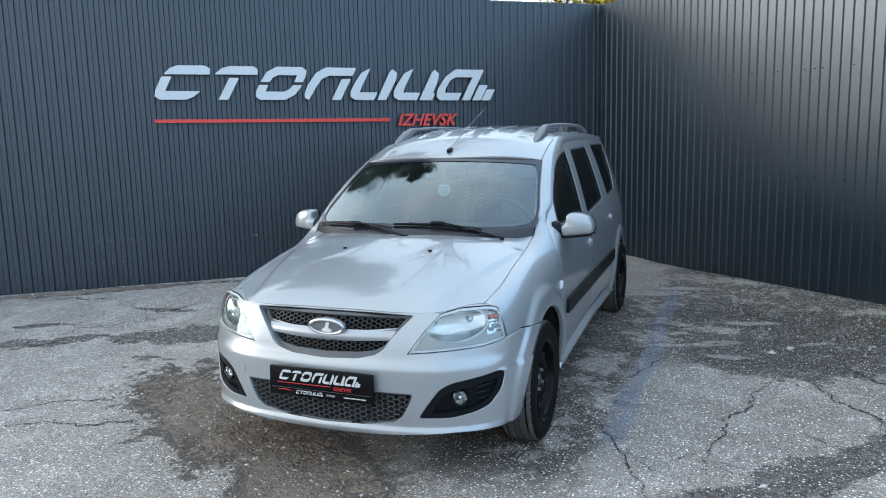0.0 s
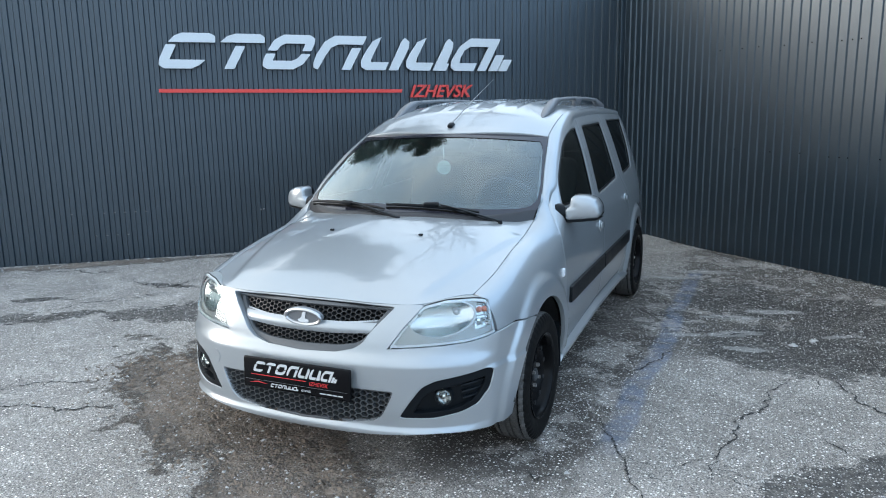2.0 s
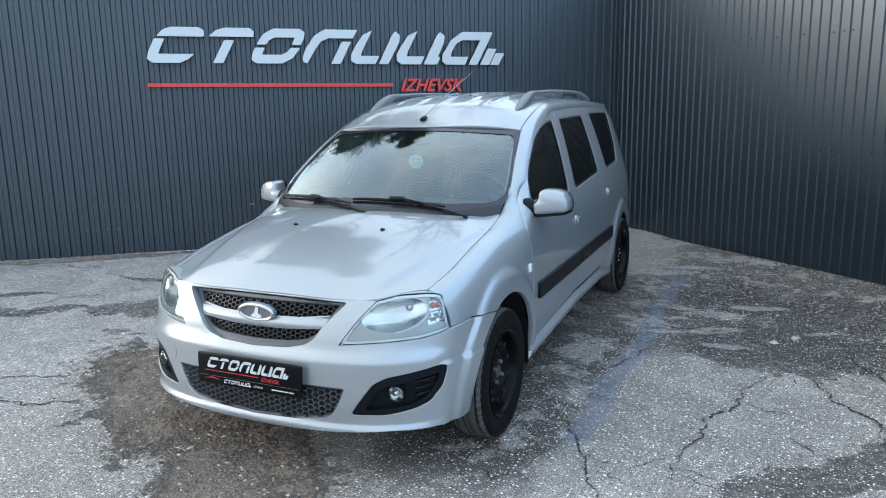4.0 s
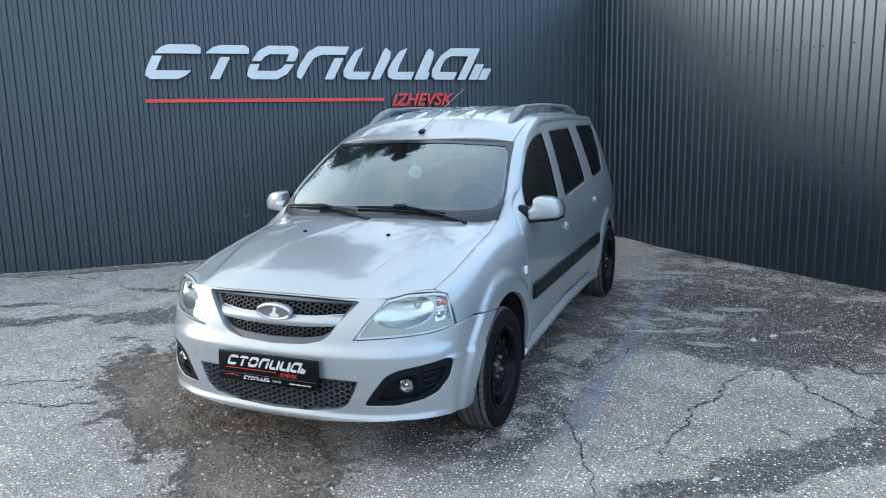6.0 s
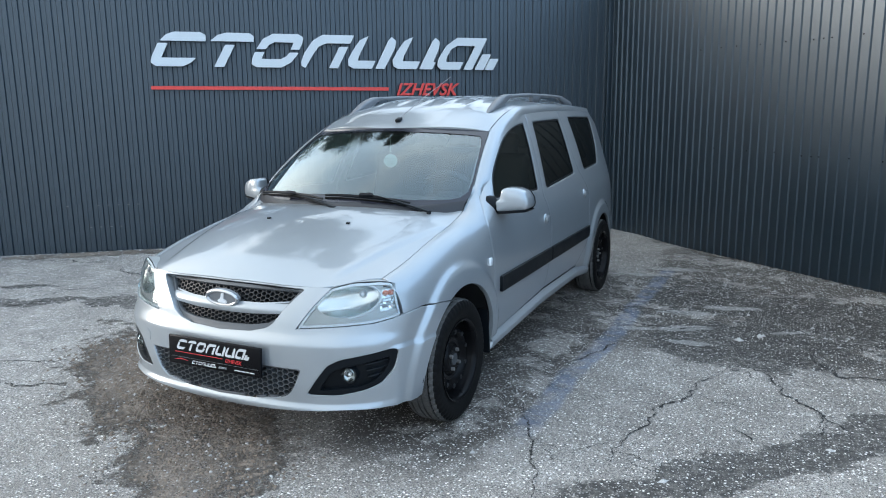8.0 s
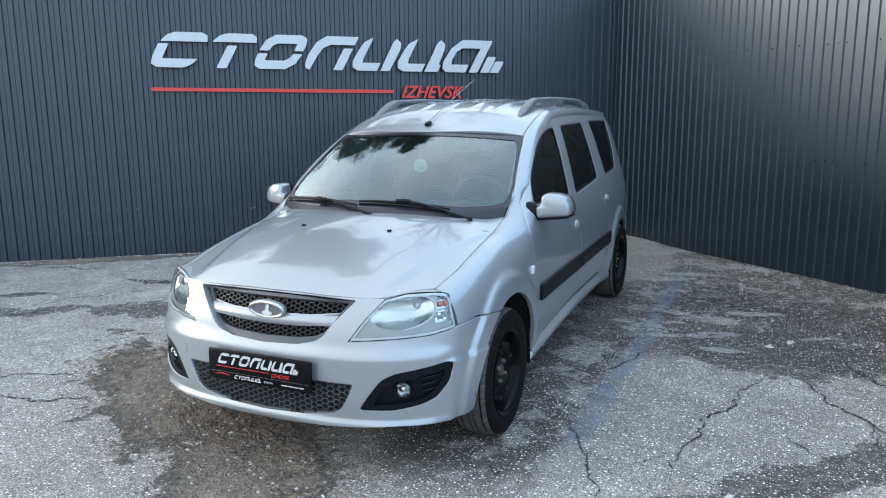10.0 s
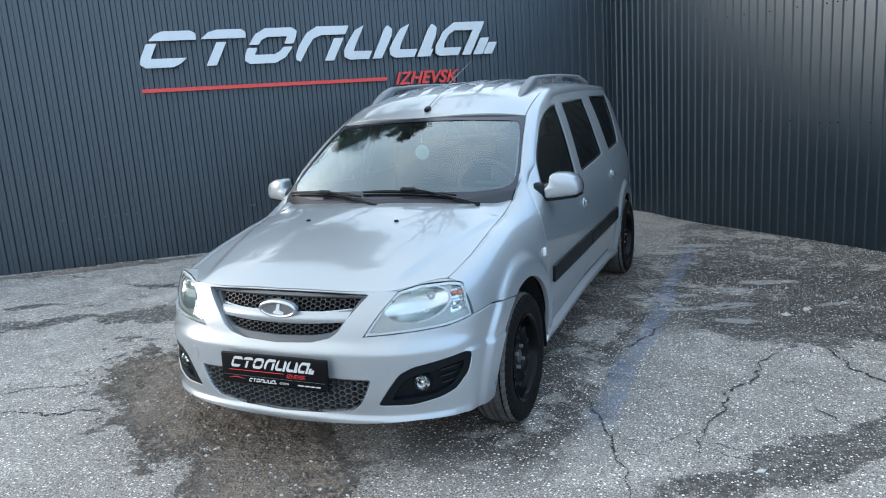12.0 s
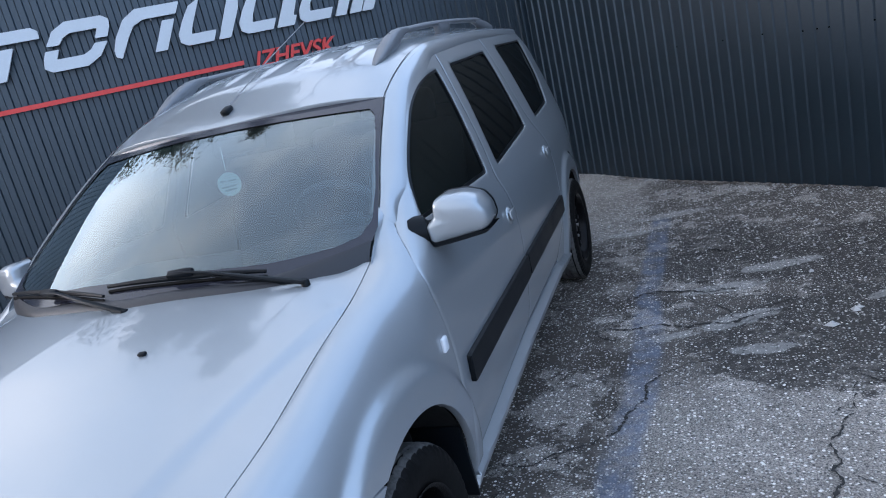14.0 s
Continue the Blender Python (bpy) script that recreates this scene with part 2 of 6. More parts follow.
def nearest(p, loop):
    a = np.array(loop)
    b = np.roll(a, -1, axis=0)
    d = b - a
    t = np.clip(((p - a) * d).sum(1) / np.maximum((d * d).sum(1), 1e-12), 0, 1)
    q = a + d * t[:, None]
    e = ((q - p) ** 2).sum(1)
    i = e.argmin()
    return q[i], e[i]


def panel(outline, holes, pitch, fn, out, depth=0.012, aspect=1.0, lift=0.0, chamfer=0.0016):
    """A sheet-metal panel: the flat outline, less its holes, laid on the surface fn(a, b) with edges turned in by depth.
    out points away from the car; aspect stretches the mesh along the second axis; lift raises it off the surface."""
    o = np.array(outline)
    lo, hi = o.min(0), o.max(0)
    na, nb = max(2, int((hi[0] - lo[0]) / pitch) + 2), max(2, int((hi[1] - lo[1]) / (pitch * aspect)) + 2)
    A, B = np.meshgrid(np.linspace(lo[0], hi[0], na), np.linspace(lo[1], hi[1], nb), indexing="ij")
    ca, cb = (A[1:, 1:] + A[:-1, :-1]) / 2, (B[1:, 1:] + B[:-1, :-1]) / 2
    keep = inside(ca, cb, outline)
    for h in holes:
        keep &= ~inside(ca, cb, h)
    loops = [outline, *holes]
    flat = {}
    used = np.zeros((na, nb), int)
    for i, j in zip(*np.nonzero(keep)):
        used[i:i + 2, j:j + 2] += 1
    edge = []
    for i, j in zip(*np.nonzero(used)):
        p = np.array((A[i, j], B[i, j]))
        if used[i, j] < 4:
            best = min((nearest(p, lp) for lp in loops), key=lambda q: q[1])
            p = best[0]
            edge.append((i, j))
        flat[i, j] = p
    for lp in loops:
        n = len(lp)
        for k in range(n):
            c, a, b = np.array(lp[k]), np.array(lp[k - 1]), np.array(lp[(k + 1) % n])
            u, v = c - a, b - c
            if abs(u[0] * v[1] - u[1] * v[0]) > 0.4 * np.linalg.norm(u) * np.linalg.norm(v):
                near = min(edge, key=lambda e: ((flat[e] - c) ** 2).sum())
                flat[near] = c
    bm = bmesh.new()
    vs = {k: bm.verts.new(fn(*p)) for k, p in flat.items()}
    for i, j in zip(*np.nonzero(keep)):
        q = [vs[i, j], vs[i + 1, j], vs[i + 1, j + 1], vs[i, j + 1]]
        bm.faces.new(q)
    bm.normal_update()
    total = sum((f.normal * f.calc_area() for f in bm.faces), Vector())
    if total.dot(Vector(out)) < 0:
        bmesh.ops.reverse_faces(bm, faces=bm.faces[:])
        bm.normal_update()
    bmesh.ops.dissolve_degenerate(bm, dist=0.0004, edges=bm.edges[:])
    bm.normal_update()
    normals = {v: v.normal.copy() for v in bm.verts}
    if lift:
        for v in bm.verts:
            v.co += normals[v] * lift
    def turn_in(down, out_by):
        rim = [e for e in bm.edges if e.is_boundary]
        ways = {}
        for e in rim:
            f = e.link_faces[0]
            mid = (e.verts[0].co + e.verts[1].co) / 2
            d = mid - f.calc_center_median()
            along = (e.verts[1].co - e.verts[0].co).normalized()
            d = (d - along * d.dot(along)).normalized()
            for v in e.verts:
                ways[v] = ways.get(v, Vector()) + d
        got = bmesh.ops.extrude_edge_only(bm, edges=rim)["geom"]
        for v in [g for g in got if isinstance(g, bmesh.types.BMVert)]:
            old = [e.other_vert(v) for e in v.link_edges if e.other_vert(v) in ways]
            if old:
                o = old[0]
                n = normals[o]
                w = ways[o] - n * ways[o].dot(n)
                v.co = o.co - n * down + (w.normalized() * out_by if w.length > 1e-6 else Vector())
                normals[v] = n
    if depth > 0.011 and chamfer:
        turn_in(0.0022, chamfer)
    if depth:
        turn_in(depth, 0.0)
    return bm


def box(bm, size, m=Matrix(), bevel=0.0, seg=2):
    """A bevelled box of that size, centred on the pose m, added to bm."""
    made = bmesh.ops.create_cube(bm, size=1.0)["verts"]
    for v in made:
        v.co = Vector((v.co.x * size[0], v.co.y * size[1], v.co.z * size[2]))
    if bevel:
        edges = list({e for v in made for e in v.link_edges})
        res = bmesh.ops.bevel(bm, geom=edges, offset=bevel, segments=seg, affect="EDGES", profile=0.5)
        made = list({v for f in res["faces"] for v in f.verts} | {v for v in made if v.is_valid})
    for v in made:
        v.co = m @ v.co
    return bm


def lathe(profile, n=48, axis="x", wobble=None):
    """A surface turned round an axis: profile holds (along, radius)."""
    bm = bmesh.new()
    rings = []
    for k in range(n):
        a = 2 * math.pi * k / n
        ring = []
        for i, (h, r) in enumerate(profile):
            if wobble:
                h, r = wobble(k, i, h, r)
            c, s = r * math.cos(a), r * math.sin(a)
            ring.append(bm.verts.new((h, c, s) if axis == "x" else ((c, h, s) if axis == "y" else (c, s, h))))
        rings.append(ring)
    for k in range(n):
        a, b = rings[k], rings[(k + 1) % n]
        for i in range(len(profile) - 1):
            bm.faces.new((a[i], a[i + 1], b[i + 1], b[i]))
    bmesh.ops.recalc_face_normals(bm, faces=bm.faces[:])
    return bm


def tube(pts, radius, n=8, flat=1.0, bm=None, caps=True):
    """A bar along 3D points; radius may be a function of 0..1; flat squeezes it upright."""
    bm = bm or bmesh.new()
    pts = [Vector(p) for p in pts]
    rings = []
    for i, p in enumerate(pts):
        d = (pts[min(i + 1, len(pts) - 1)] - pts[max(i - 1, 0)]).normalized()
        side = d.cross(Vector((0, 0, 1)))
        side = side.normalized() if side.length > 1e-4 else Vector((1, 0, 0))
        up = side.cross(d).normalized()
        r = radius(i / (len(pts) - 1)) if callable(radius) else radius
        rings.append([bm.verts.new(p + side * r * math.cos(2 * math.pi * k / n) + up * r * flat * math.sin(2 * math.pi * k / n)) for k in range(n)])
    for a, b in zip(rings, rings[1:]):
        for k in range(n):
            bm.faces.new((a[k], a[(k + 1) % n], b[(k + 1) % n], b[k]))
    if caps:
        bm.faces.new(rings[0][::-1])
        bm.faces.new(rings[-1])
    bmesh.ops.recalc_face_normals(bm, faces=bm.faces[:])
    return bm


def ribbon(left, right, n_across, out, bulge=0.0, depth=0.0):
    """A strip between two 3D curves with the same number of points."""
    bm = bmesh.new()
    rows = []
    for a, b in zip(left, right):
        a, b = Vector(a), Vector(b)
        rows.append([bm.verts.new(a.lerp(b, k / n_across) + Vector(out) * bulge * 4 * (k / n_across) * (1 - k / n_across)) for k in range(n_across + 1)])
    for r, s in zip(rows, rows[1:]):
        for k in range(n_across):
            bm.faces.new((r[k], r[k + 1], s[k + 1], s[k]))
    bm.normal_update()
    if sum((f.normal * f.calc_area() for f in bm.faces), Vector()).dot(Vector(out)) < 0:
        bmesh.ops.reverse_faces(bm, faces=bm.faces[:])
    return bm


def prism(outline, depth, to, bm=None):
    """A flat outline (u, v) with thickness; to(u, v, w) places it, w going from 0 at the back to depth."""
    bm = bm or bmesh.new()
    lo = [bm.verts.new(to(u, v, 0)) for u, v in outline]
    hi = [bm.verts.new(to(u, v, depth)) for u, v in outline]
    bm.faces.new(hi)
    bm.faces.new(lo[::-1])
    n = len(outline)
    for i in range(n):
        bm.faces.new((lo[i], lo[(i + 1) % n], hi[(i + 1) % n], hi[i]))
    bmesh.ops.recalc_face_normals(bm, faces=bm.faces[:])
    return bm


def lettering(name, text, size, m, mat, parent, depth=0.002, shear=0.0, bold=0.0):
    """Words in the built-in font, as one mesh, standing at the pose m with its first letter at the origin."""
    cu = bpy.data.curves.new(name, "FONT")
    cu.body, cu.size, cu.extrude, cu.shear, cu.offset = text, size, depth, shear, bold
    tmp = bpy.data.objects.new(name, cu)
    me = bpy.data.meshes.new_from_object(tmp)
    bpy.data.objects.remove(tmp)
    me.materials.clear()
    me.materials.append(mat)
    ob = new(name, me)
    ob.parent = parent
    ob.matrix_basis = m
    return ob


# ---- ground ----
WALL_A, WALL_B = radians(38.5), radians(-40.2)
CORNER = Vector((0.132, 6.062, 0))
ALONG_A, ALONG_B = Vector((math.cos(WALL_A), math.sin(WALL_A), 0)), Vector((math.cos(WALL_B), math.sin(WALL_B), 0))
IN_A, IN_B = Vector((math.sin(WALL_A), -math.cos(WALL_A), 0)), Vector((math.sin(WALL_B), -math.cos(WALL_B), 0))


def ground_height(x, y):
    p = Vector((x, y, 0)) - CORNER
    rise = 0.04 * (1 - smooth(0.0, 1.6, p.dot(IN_A))) + 0.02 * (1 - smooth(0.0, 1.0, p.dot(IN_B)))
    return min(0.045, rise) + 0.006 * noise.noise(Vector((x * 1.3, y * 1.3, 0))) - 0.003


def asphalt():
    """Old asphalt: pale worn stones in grey binder, dark tarred and damp areas, brown mud, a faded blue line."""
    m = bpy.data.materials.new("old_asphalt")
    m.use_nodes = True
    nt = m.node_tree
    L = nt.links.new
    p = nt.nodes["Principled BSDF"]
    co = nt.nodes.new("ShaderNodeTexCoord")

    def tex(scale, detail=4, rough=0.55):
        n = nt.nodes.new("ShaderNodeTexNoise")
        n.inputs["Scale"].default_value, n.inputs["Detail"].default_value, n.inputs["Roughness"].default_value = scale, detail, rough
        L(co.outputs["Object"], n.inputs["Vector"])
        return n.outputs["Fac"]

    def math_node(op, a, b=None, clamp=False):
        n = nt.nodes.new("ShaderNodeMath")
        n.operation, n.use_clamp = op, clamp
        for k, v in enumerate((a, b)):
            if v is None:
                continue
            if isinstance(v, (int, float)):
                n.inputs[k].default_value = v
            else:
                L(v, n.inputs[k])
        return n.outputs[0]

    def ramp(v, a, b, lo=0.0, hi=1.0):
        n = nt.nodes.new("ShaderNodeMapRange")
        n.interpolation_type = "SMOOTHSTEP"
        for k, w in (("From Min", a), ("From Max", b), ("To Min", lo), ("To Max", hi)):
            n.inputs[k].default_value = w
        L(v, n.inputs["Value"])
        return n.outputs[0]

    def mix(f, a, b):
        n = nt.nodes.new("ShaderNodeMixRGB")
        for k, v in enumerate((f, a, b)):
            if isinstance(v, tuple):
                n.inputs[k].default_value = (*v, 1)
            elif isinstance(v, (int, float)):
                n.inputs[k].default_value = v
            else:
                L(v, n.inputs[k])
        return n.outputs[0]

    sep = nt.nodes.new("ShaderNodeSeparateXYZ")
    L(co.outputs["Object"], sep.inputs[0])
    X, Y = sep.outputs[0], sep.outputs[1]
    big, mid, fine, grit = tex(0.55, 5), tex(3.2, 5, 0.65), tex(22, 4, 0.6), tex(160, 3, 0.6)
    edge = tex(2.4, 9, 0.74)

    def spot(cx, cy, ax, ay, turn, soft=0.07, ragged=0.75):
        """A stain of uneven outline round (cx, cy)."""
        c, s = math.cos(radians(turn)), math.sin(radians(turn))
        dx, dy = math_node("SUBTRACT", X, cx), math_node("SUBTRACT", Y, cy)
        u = math_node("DIVIDE", math_node("ADD", math_node("MULTIPLY", dx, c), math_node("MULTIPLY", dy, s)), ax)
        v = math_node("DIVIDE", math_node("SUBTRACT", math_node("MULTIPLY", dy, c), math_node("MULTIPLY", dx, s)), ay)
        r = math_node("SQRT", math_node("ADD", math_node("MULTIPLY", u, u), math_node("MULTIPLY", v, v)))
        r = math_node("ADD", r, ramp(edge, 0.25, 0.75, -ragged, ragged))
        return ramp(r, 1 - soft, 1 + soft, 1.0, 0.0)

    def joined(*parts):
        v = parts[0]
        for q in parts[1:]:
            v = math_node("MAXIMUM", v, q)
        return v

    tar = joined(*[spot(*a) for a in TAR_SPOTS])
    mud = joined(*[spot(*a, 0.22) for a in MUD_SPOTS])
    cells = nt.nodes.new("ShaderNodeTexVoronoi")
    cells.inputs["Scale"].default_value = 92
    L(co.outputs["Object"], cells.inputs["Vector"])
    cell_pick = nt.nodes.new("ShaderNodeSeparateXYZ")
    L(cells.outputs["Color"], cell_pick.inputs[0])
    stone = math_node("MULTIPLY", ramp(cells.outputs["Distance"], 0.32, 0.40, 1, 0), ramp(cell_pick.outputs[0], 0.36, 0.44))
    cells2 = nt.nodes.new("ShaderNodeTexVoronoi")
    cells2.inputs["Scale"].default_value = 48
    L(co.outputs["Object"], cells2.inputs["Vector"])
    pick2 = nt.nodes.new("ShaderNodeSeparateXYZ")
    L(cells2.outputs["Color"], pick2.inputs[0])
    stone2 = math_node("MULTIPLY", ramp(cells2.outputs["Distance"], 0.24, 0.29, 1, 0), ramp(pick2.outputs[0], 0.65, 0.69))
    base = mix(ramp(big, 0.35, 0.65), (0.365, 0.322, 0.284), (0.500, 0.450, 0.402))
    base = mix(math_node("MULTIPLY", ramp(X, -0.7, -1.5), 0.55), base, (0.65, 0.598, 0.545))
    base = mix(ramp(mid, 0.42, 0.72, 0, 0.38), base, (0.120, 0.103, 0.088))
    base = mix(ramp(fine, 0.35, 0.7, 0, 0.55), base, (0.51, 0.455, 0.402))
    base = mix(ramp(grit, 0.44, 0.56, 0, 0.7), base, (0.07, 0.069, 0.067))
    worn = ramp(tex(2.6, 8, 0.72), 0.445, 0.49)
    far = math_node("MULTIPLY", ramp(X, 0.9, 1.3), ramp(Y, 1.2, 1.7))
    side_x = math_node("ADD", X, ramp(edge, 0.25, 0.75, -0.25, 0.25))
    # darker band of asphalt under and along the car's left side
    side_band = math_node("MULTIPLY", math_node("MULTIPLY", ramp(side_x, 1.25, 0.95), ramp(X, 0.2, 0.5)), math_node("MULTIPLY", ramp(Y, -0.8, -0.2), ramp(Y, 3.8, 3.2)))
    skin = math_node("MULTIPLY", worn, math_node("ADD", 0.22, math_node("ADD", math_node("MULTIPLY", far, 0.6), math_node("MULTIPLY", side_band, 0.7)), True))
    base = mix(math_node("MULTIPLY", side_band, 0.36), base, (0.095, 0.082, 0.070))
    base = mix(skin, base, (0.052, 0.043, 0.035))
    base = mix(math_node("MULTIPLY", tar, ramp(fine, 0.3, 0.65, 1.0, 0.6)), base, (0.026, 0.0225, 0.019))
    base = mix(math_node("MULTIPLY", joined(*[spot(*a, 0.1) for a in PALE_SPOTS]), 0.75), base, (0.33, 0.315, 0.295))
    mud_col = mix(ramp(mid, 0.3, 0.7), (0.098, 0.076, 0.06), (0.26, 0.207, 0.164))
    base = mix(math_node("MULTIPLY", mud, 0.9), base, mud_col)
    cover = joined(tar, skin)
    stone_tone = mix(cell_pick.outputs[1], (0.24, 0.222, 0.20), (0.95, 0.90, 0.84))
    bare = math_node("SUBTRACT", 1.0, math_node("MULTIPLY", mud, 0.8))
    bare = math_node("MULTIPLY", bare, math_node("SUBTRACT", 1.0, math_node("MULTIPLY", cover, 0.35)))
    base = mix(math_node("MULTIPLY", math_node("MULTIPLY", stone, bare), 0.9), base, stone_tone)
    base = mix(math_node("MULTIPLY", stone2, math_node("SUBTRACT", 1.0, math_node("MULTIPLY", mud, 0.8))), base, (0.92, 0.88, 0.82))
    pits = nt.nodes.new("ShaderNodeTexVoronoi")
    pits.inputs["Scale"].default_value = 66
    L(co.outputs["Object"], pits.inputs["Vector"])
    pit_pick = nt.nodes.new("ShaderNodeSeparateXYZ")
    L(pits.outputs["Color"], pit_pick.inputs[0])
    pit = math_node("MULTIPLY", ramp(pits.outputs["Distance"], 0.26, 0.34, 1, 0), ramp(pit_pick.outputs[1], 0.5, 0.56))
    base = mix(math_node("MULTIPLY", pit, 0.8), base, (0.045, 0.044, 0.043))
    wander = math_node("MULTIPLY", math_node("SUBTRACT", tex(0.9, 3), 0.5), 0.18)
    off = math_node("ABSOLUTE", math_node("SUBTRACT", math_node("ADD", X, wander), math_node("ADD", math_node("MULTIPLY", Y, 0.025), 1.17)))
    line = math_node("MULTIPLY", ramp(off, 0.045, 0.09, 1, 0), ramp(Y, -0.15, 0.15))
    line = math_node("MULTIPLY", line, ramp(Y, 3.85, 4.0, 1, 0))
    line = math_node("MULTIPLY", line, ramp(tex(5, 8, 0.75), 0.38, 0.62, 0.68, 0.12))
    base = mix(line, base, (0.15, 0.185, 0.26))
    L(base, p.inputs["Base Color"])
    wet = math_node("SUBTRACT", 0.9, math_node("MULTIPLY", tar, 0.25))
    L(wet, p.inputs["Roughness"])
    height = math_node("ADD", math_node("MULTIPLY", fine, 0.5), math_node("ADD", math_node("MULTIPLY", grit, 0.2), math_node("MULTIPLY", math_node("ADD", stone, stone2), 0.25)))
    height = math_node("SUBTRACT", height, math_node("MULTIPLY", skin, 0.5))
    height = math_node("ADD", height, math_node("MULTIPLY", mid, math_node("ADD", 0.4, math_node("MULTIPLY", mud, 8.0))))
    b = nt.nodes.new("ShaderNodeBump")
    b.inputs["Strength"].default_value, b.inputs["Distance"].default_value = 1.0, 0.016
    L(height, b.inputs["Height"])
    L(b.outputs[0], p.inputs["Normal"])
    return m


# centre, half lengths and turn of the tarred, damp areas and of the mud
TAR_SPOTS = [(1.8, 1.68, 0.5, 0.3, -25), (2.15, 2.0, 0.8, 0.5, 30), (2.6, 2.6, 0.9, 0.6, -30), (1.65, 3.0, 0.42, 0.55, 0), (2.33, 0.20, 0.75, 0.17, 44), (1.83, -0.30, 0.35, 0.10, 40), (2.85, 0.75, 0.35, 0.2, 40), (-3.9, 1.0, 0.25, 0.07, 30), (-3.4, 0.62, 0.5, 0.13, 36), (-2.4, 1.15, 0.7, 0.24, 30), (-3.3, 1.8, 0.4, 0.05, 5), (2.5, 4.5, 1.2, 0.2, -42)]
PALE_SPOTS = [(1.3, 3.98, 0.26, 0.07, 10), (1.0, 3.66, 0.14, 0.05, 0), (1.93, 2.73, 0.2, 0.05, 15), (1.62, 2.46, 0.2, 0.06, 10), (1.34, 1.9, 0.18, 0.06, 15), (1.6, 2.02, 0.22, 0.07, 25), (1.7, 1.72, 0.14, 0.05, 0), (2.3, 2.2, 0.15, 0.05, 30)]
MUD_SPOTS = [(-1.0, -0.22, 1.0, 0.36, -31), (-0.05, -0.85, 0.55, 0.27, -42), (-0.3, -0.45, 0.5, 0.2, -20), (-4.7, 2.05, 1.4, 0.12, 38), (1.9, 4.75, 1.8, 0.18, -42)]
ASPHALT = asphalt()


def build_ground():
    bm = bmesh.new()
    xs = [-400, -60, -20, -9] + [-7 + 0.1 * i for i in range(121)] + [7, 20, 60, 400]
    ys = [-400, -60, -20, -7] + [-4.5 + 0.1 * i for i in range(116)] + [9, 20, 60, 400]
    grid = [[bm.verts.new((x, y, ground_height(x, y))) for y in ys] for x in xs]
    for i in range(len(xs) - 1):
        for j in range(len(ys) - 1):
            bm.faces.new((grid[i][j], grid[i + 1][j], grid[i + 1][j + 1], grid[i][j + 1]))
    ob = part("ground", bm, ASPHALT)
    return tagged(ob, "cracked grey asphalt yard with dark damp patches and mud", "ground", kind="structure")


ground = build_ground()


# ---- cracks and loose stones ----
def jagged(pts, depth=5, rough=0.2):
    """A broken line: each stretch is split in two again and again, its middle thrown sideways."""
    pts = [Vector((*p, 0)) for p in pts]
    for _ in range(depth):
        out = [pts[0]]
        for a, b in zip(pts, pts[1:]):
            d = b - a
            out += [(a + b) / 2 + Vector((-d.y, d.x, 0)) * random.uniform(-rough, rough), b]
        pts = out
    return pts


def crack(pts, width, forks=True):
    bm = bmesh.new()
    line = jagged(pts)
    if forks:
        # hairline forks that leave the crack here and there
        for _ in range(max(1, int((line[0] - line[-1]).length * 3))):
            i = random.randrange(4, len(line) - 4)
            d = (line[i + 3] - line[i - 3]).normalized()
            a = random.choice((-1, 1)) * random.uniform(0.6, 1.3)
            q = Vector((d.x * math.cos(a) - d.y * math.sin(a), d.x * math.sin(a) + d.y * math.cos(a), 0)) * random.uniform(0.08, 0.28)
            crack([line[i].xy, (line[i] + q * 0.55 + Vector((random.uniform(-.03, .03), random.uniform(-.03, .03), 0))).xy, (line[i] + q).xy], width * 0.45, False)
    rows = []
    for i, p in enumerate(line):
        d = (line[min(i + 1, len(line) - 1)] - line[max(i - 1, 0)]).normalized()
        n = Vector((-d.y, d.x, 0))
        t = i / (len(line) - 1)
        w = width * (0.25 + 0.75 * math.sin(math.pi * min(1, max(0.06, t)))) * random.uniform(0.1, 1.0) ** 1.5 / 2
        rows.append([bm.verts.new((*(p + n * s * w).xy, ground_height(p.x, p.y) + 0.004)) for s in (-1, 1)])
    for a, b in zip(rows, rows[1:]):
        bm.faces.new((a[0], a[1], b[1], b[0]))
    bmesh.ops.recalc_face_normals(bm, faces=bm.faces[:])
    return part("crack", bm, CRACK, ground, "dark crack in the asphalt")


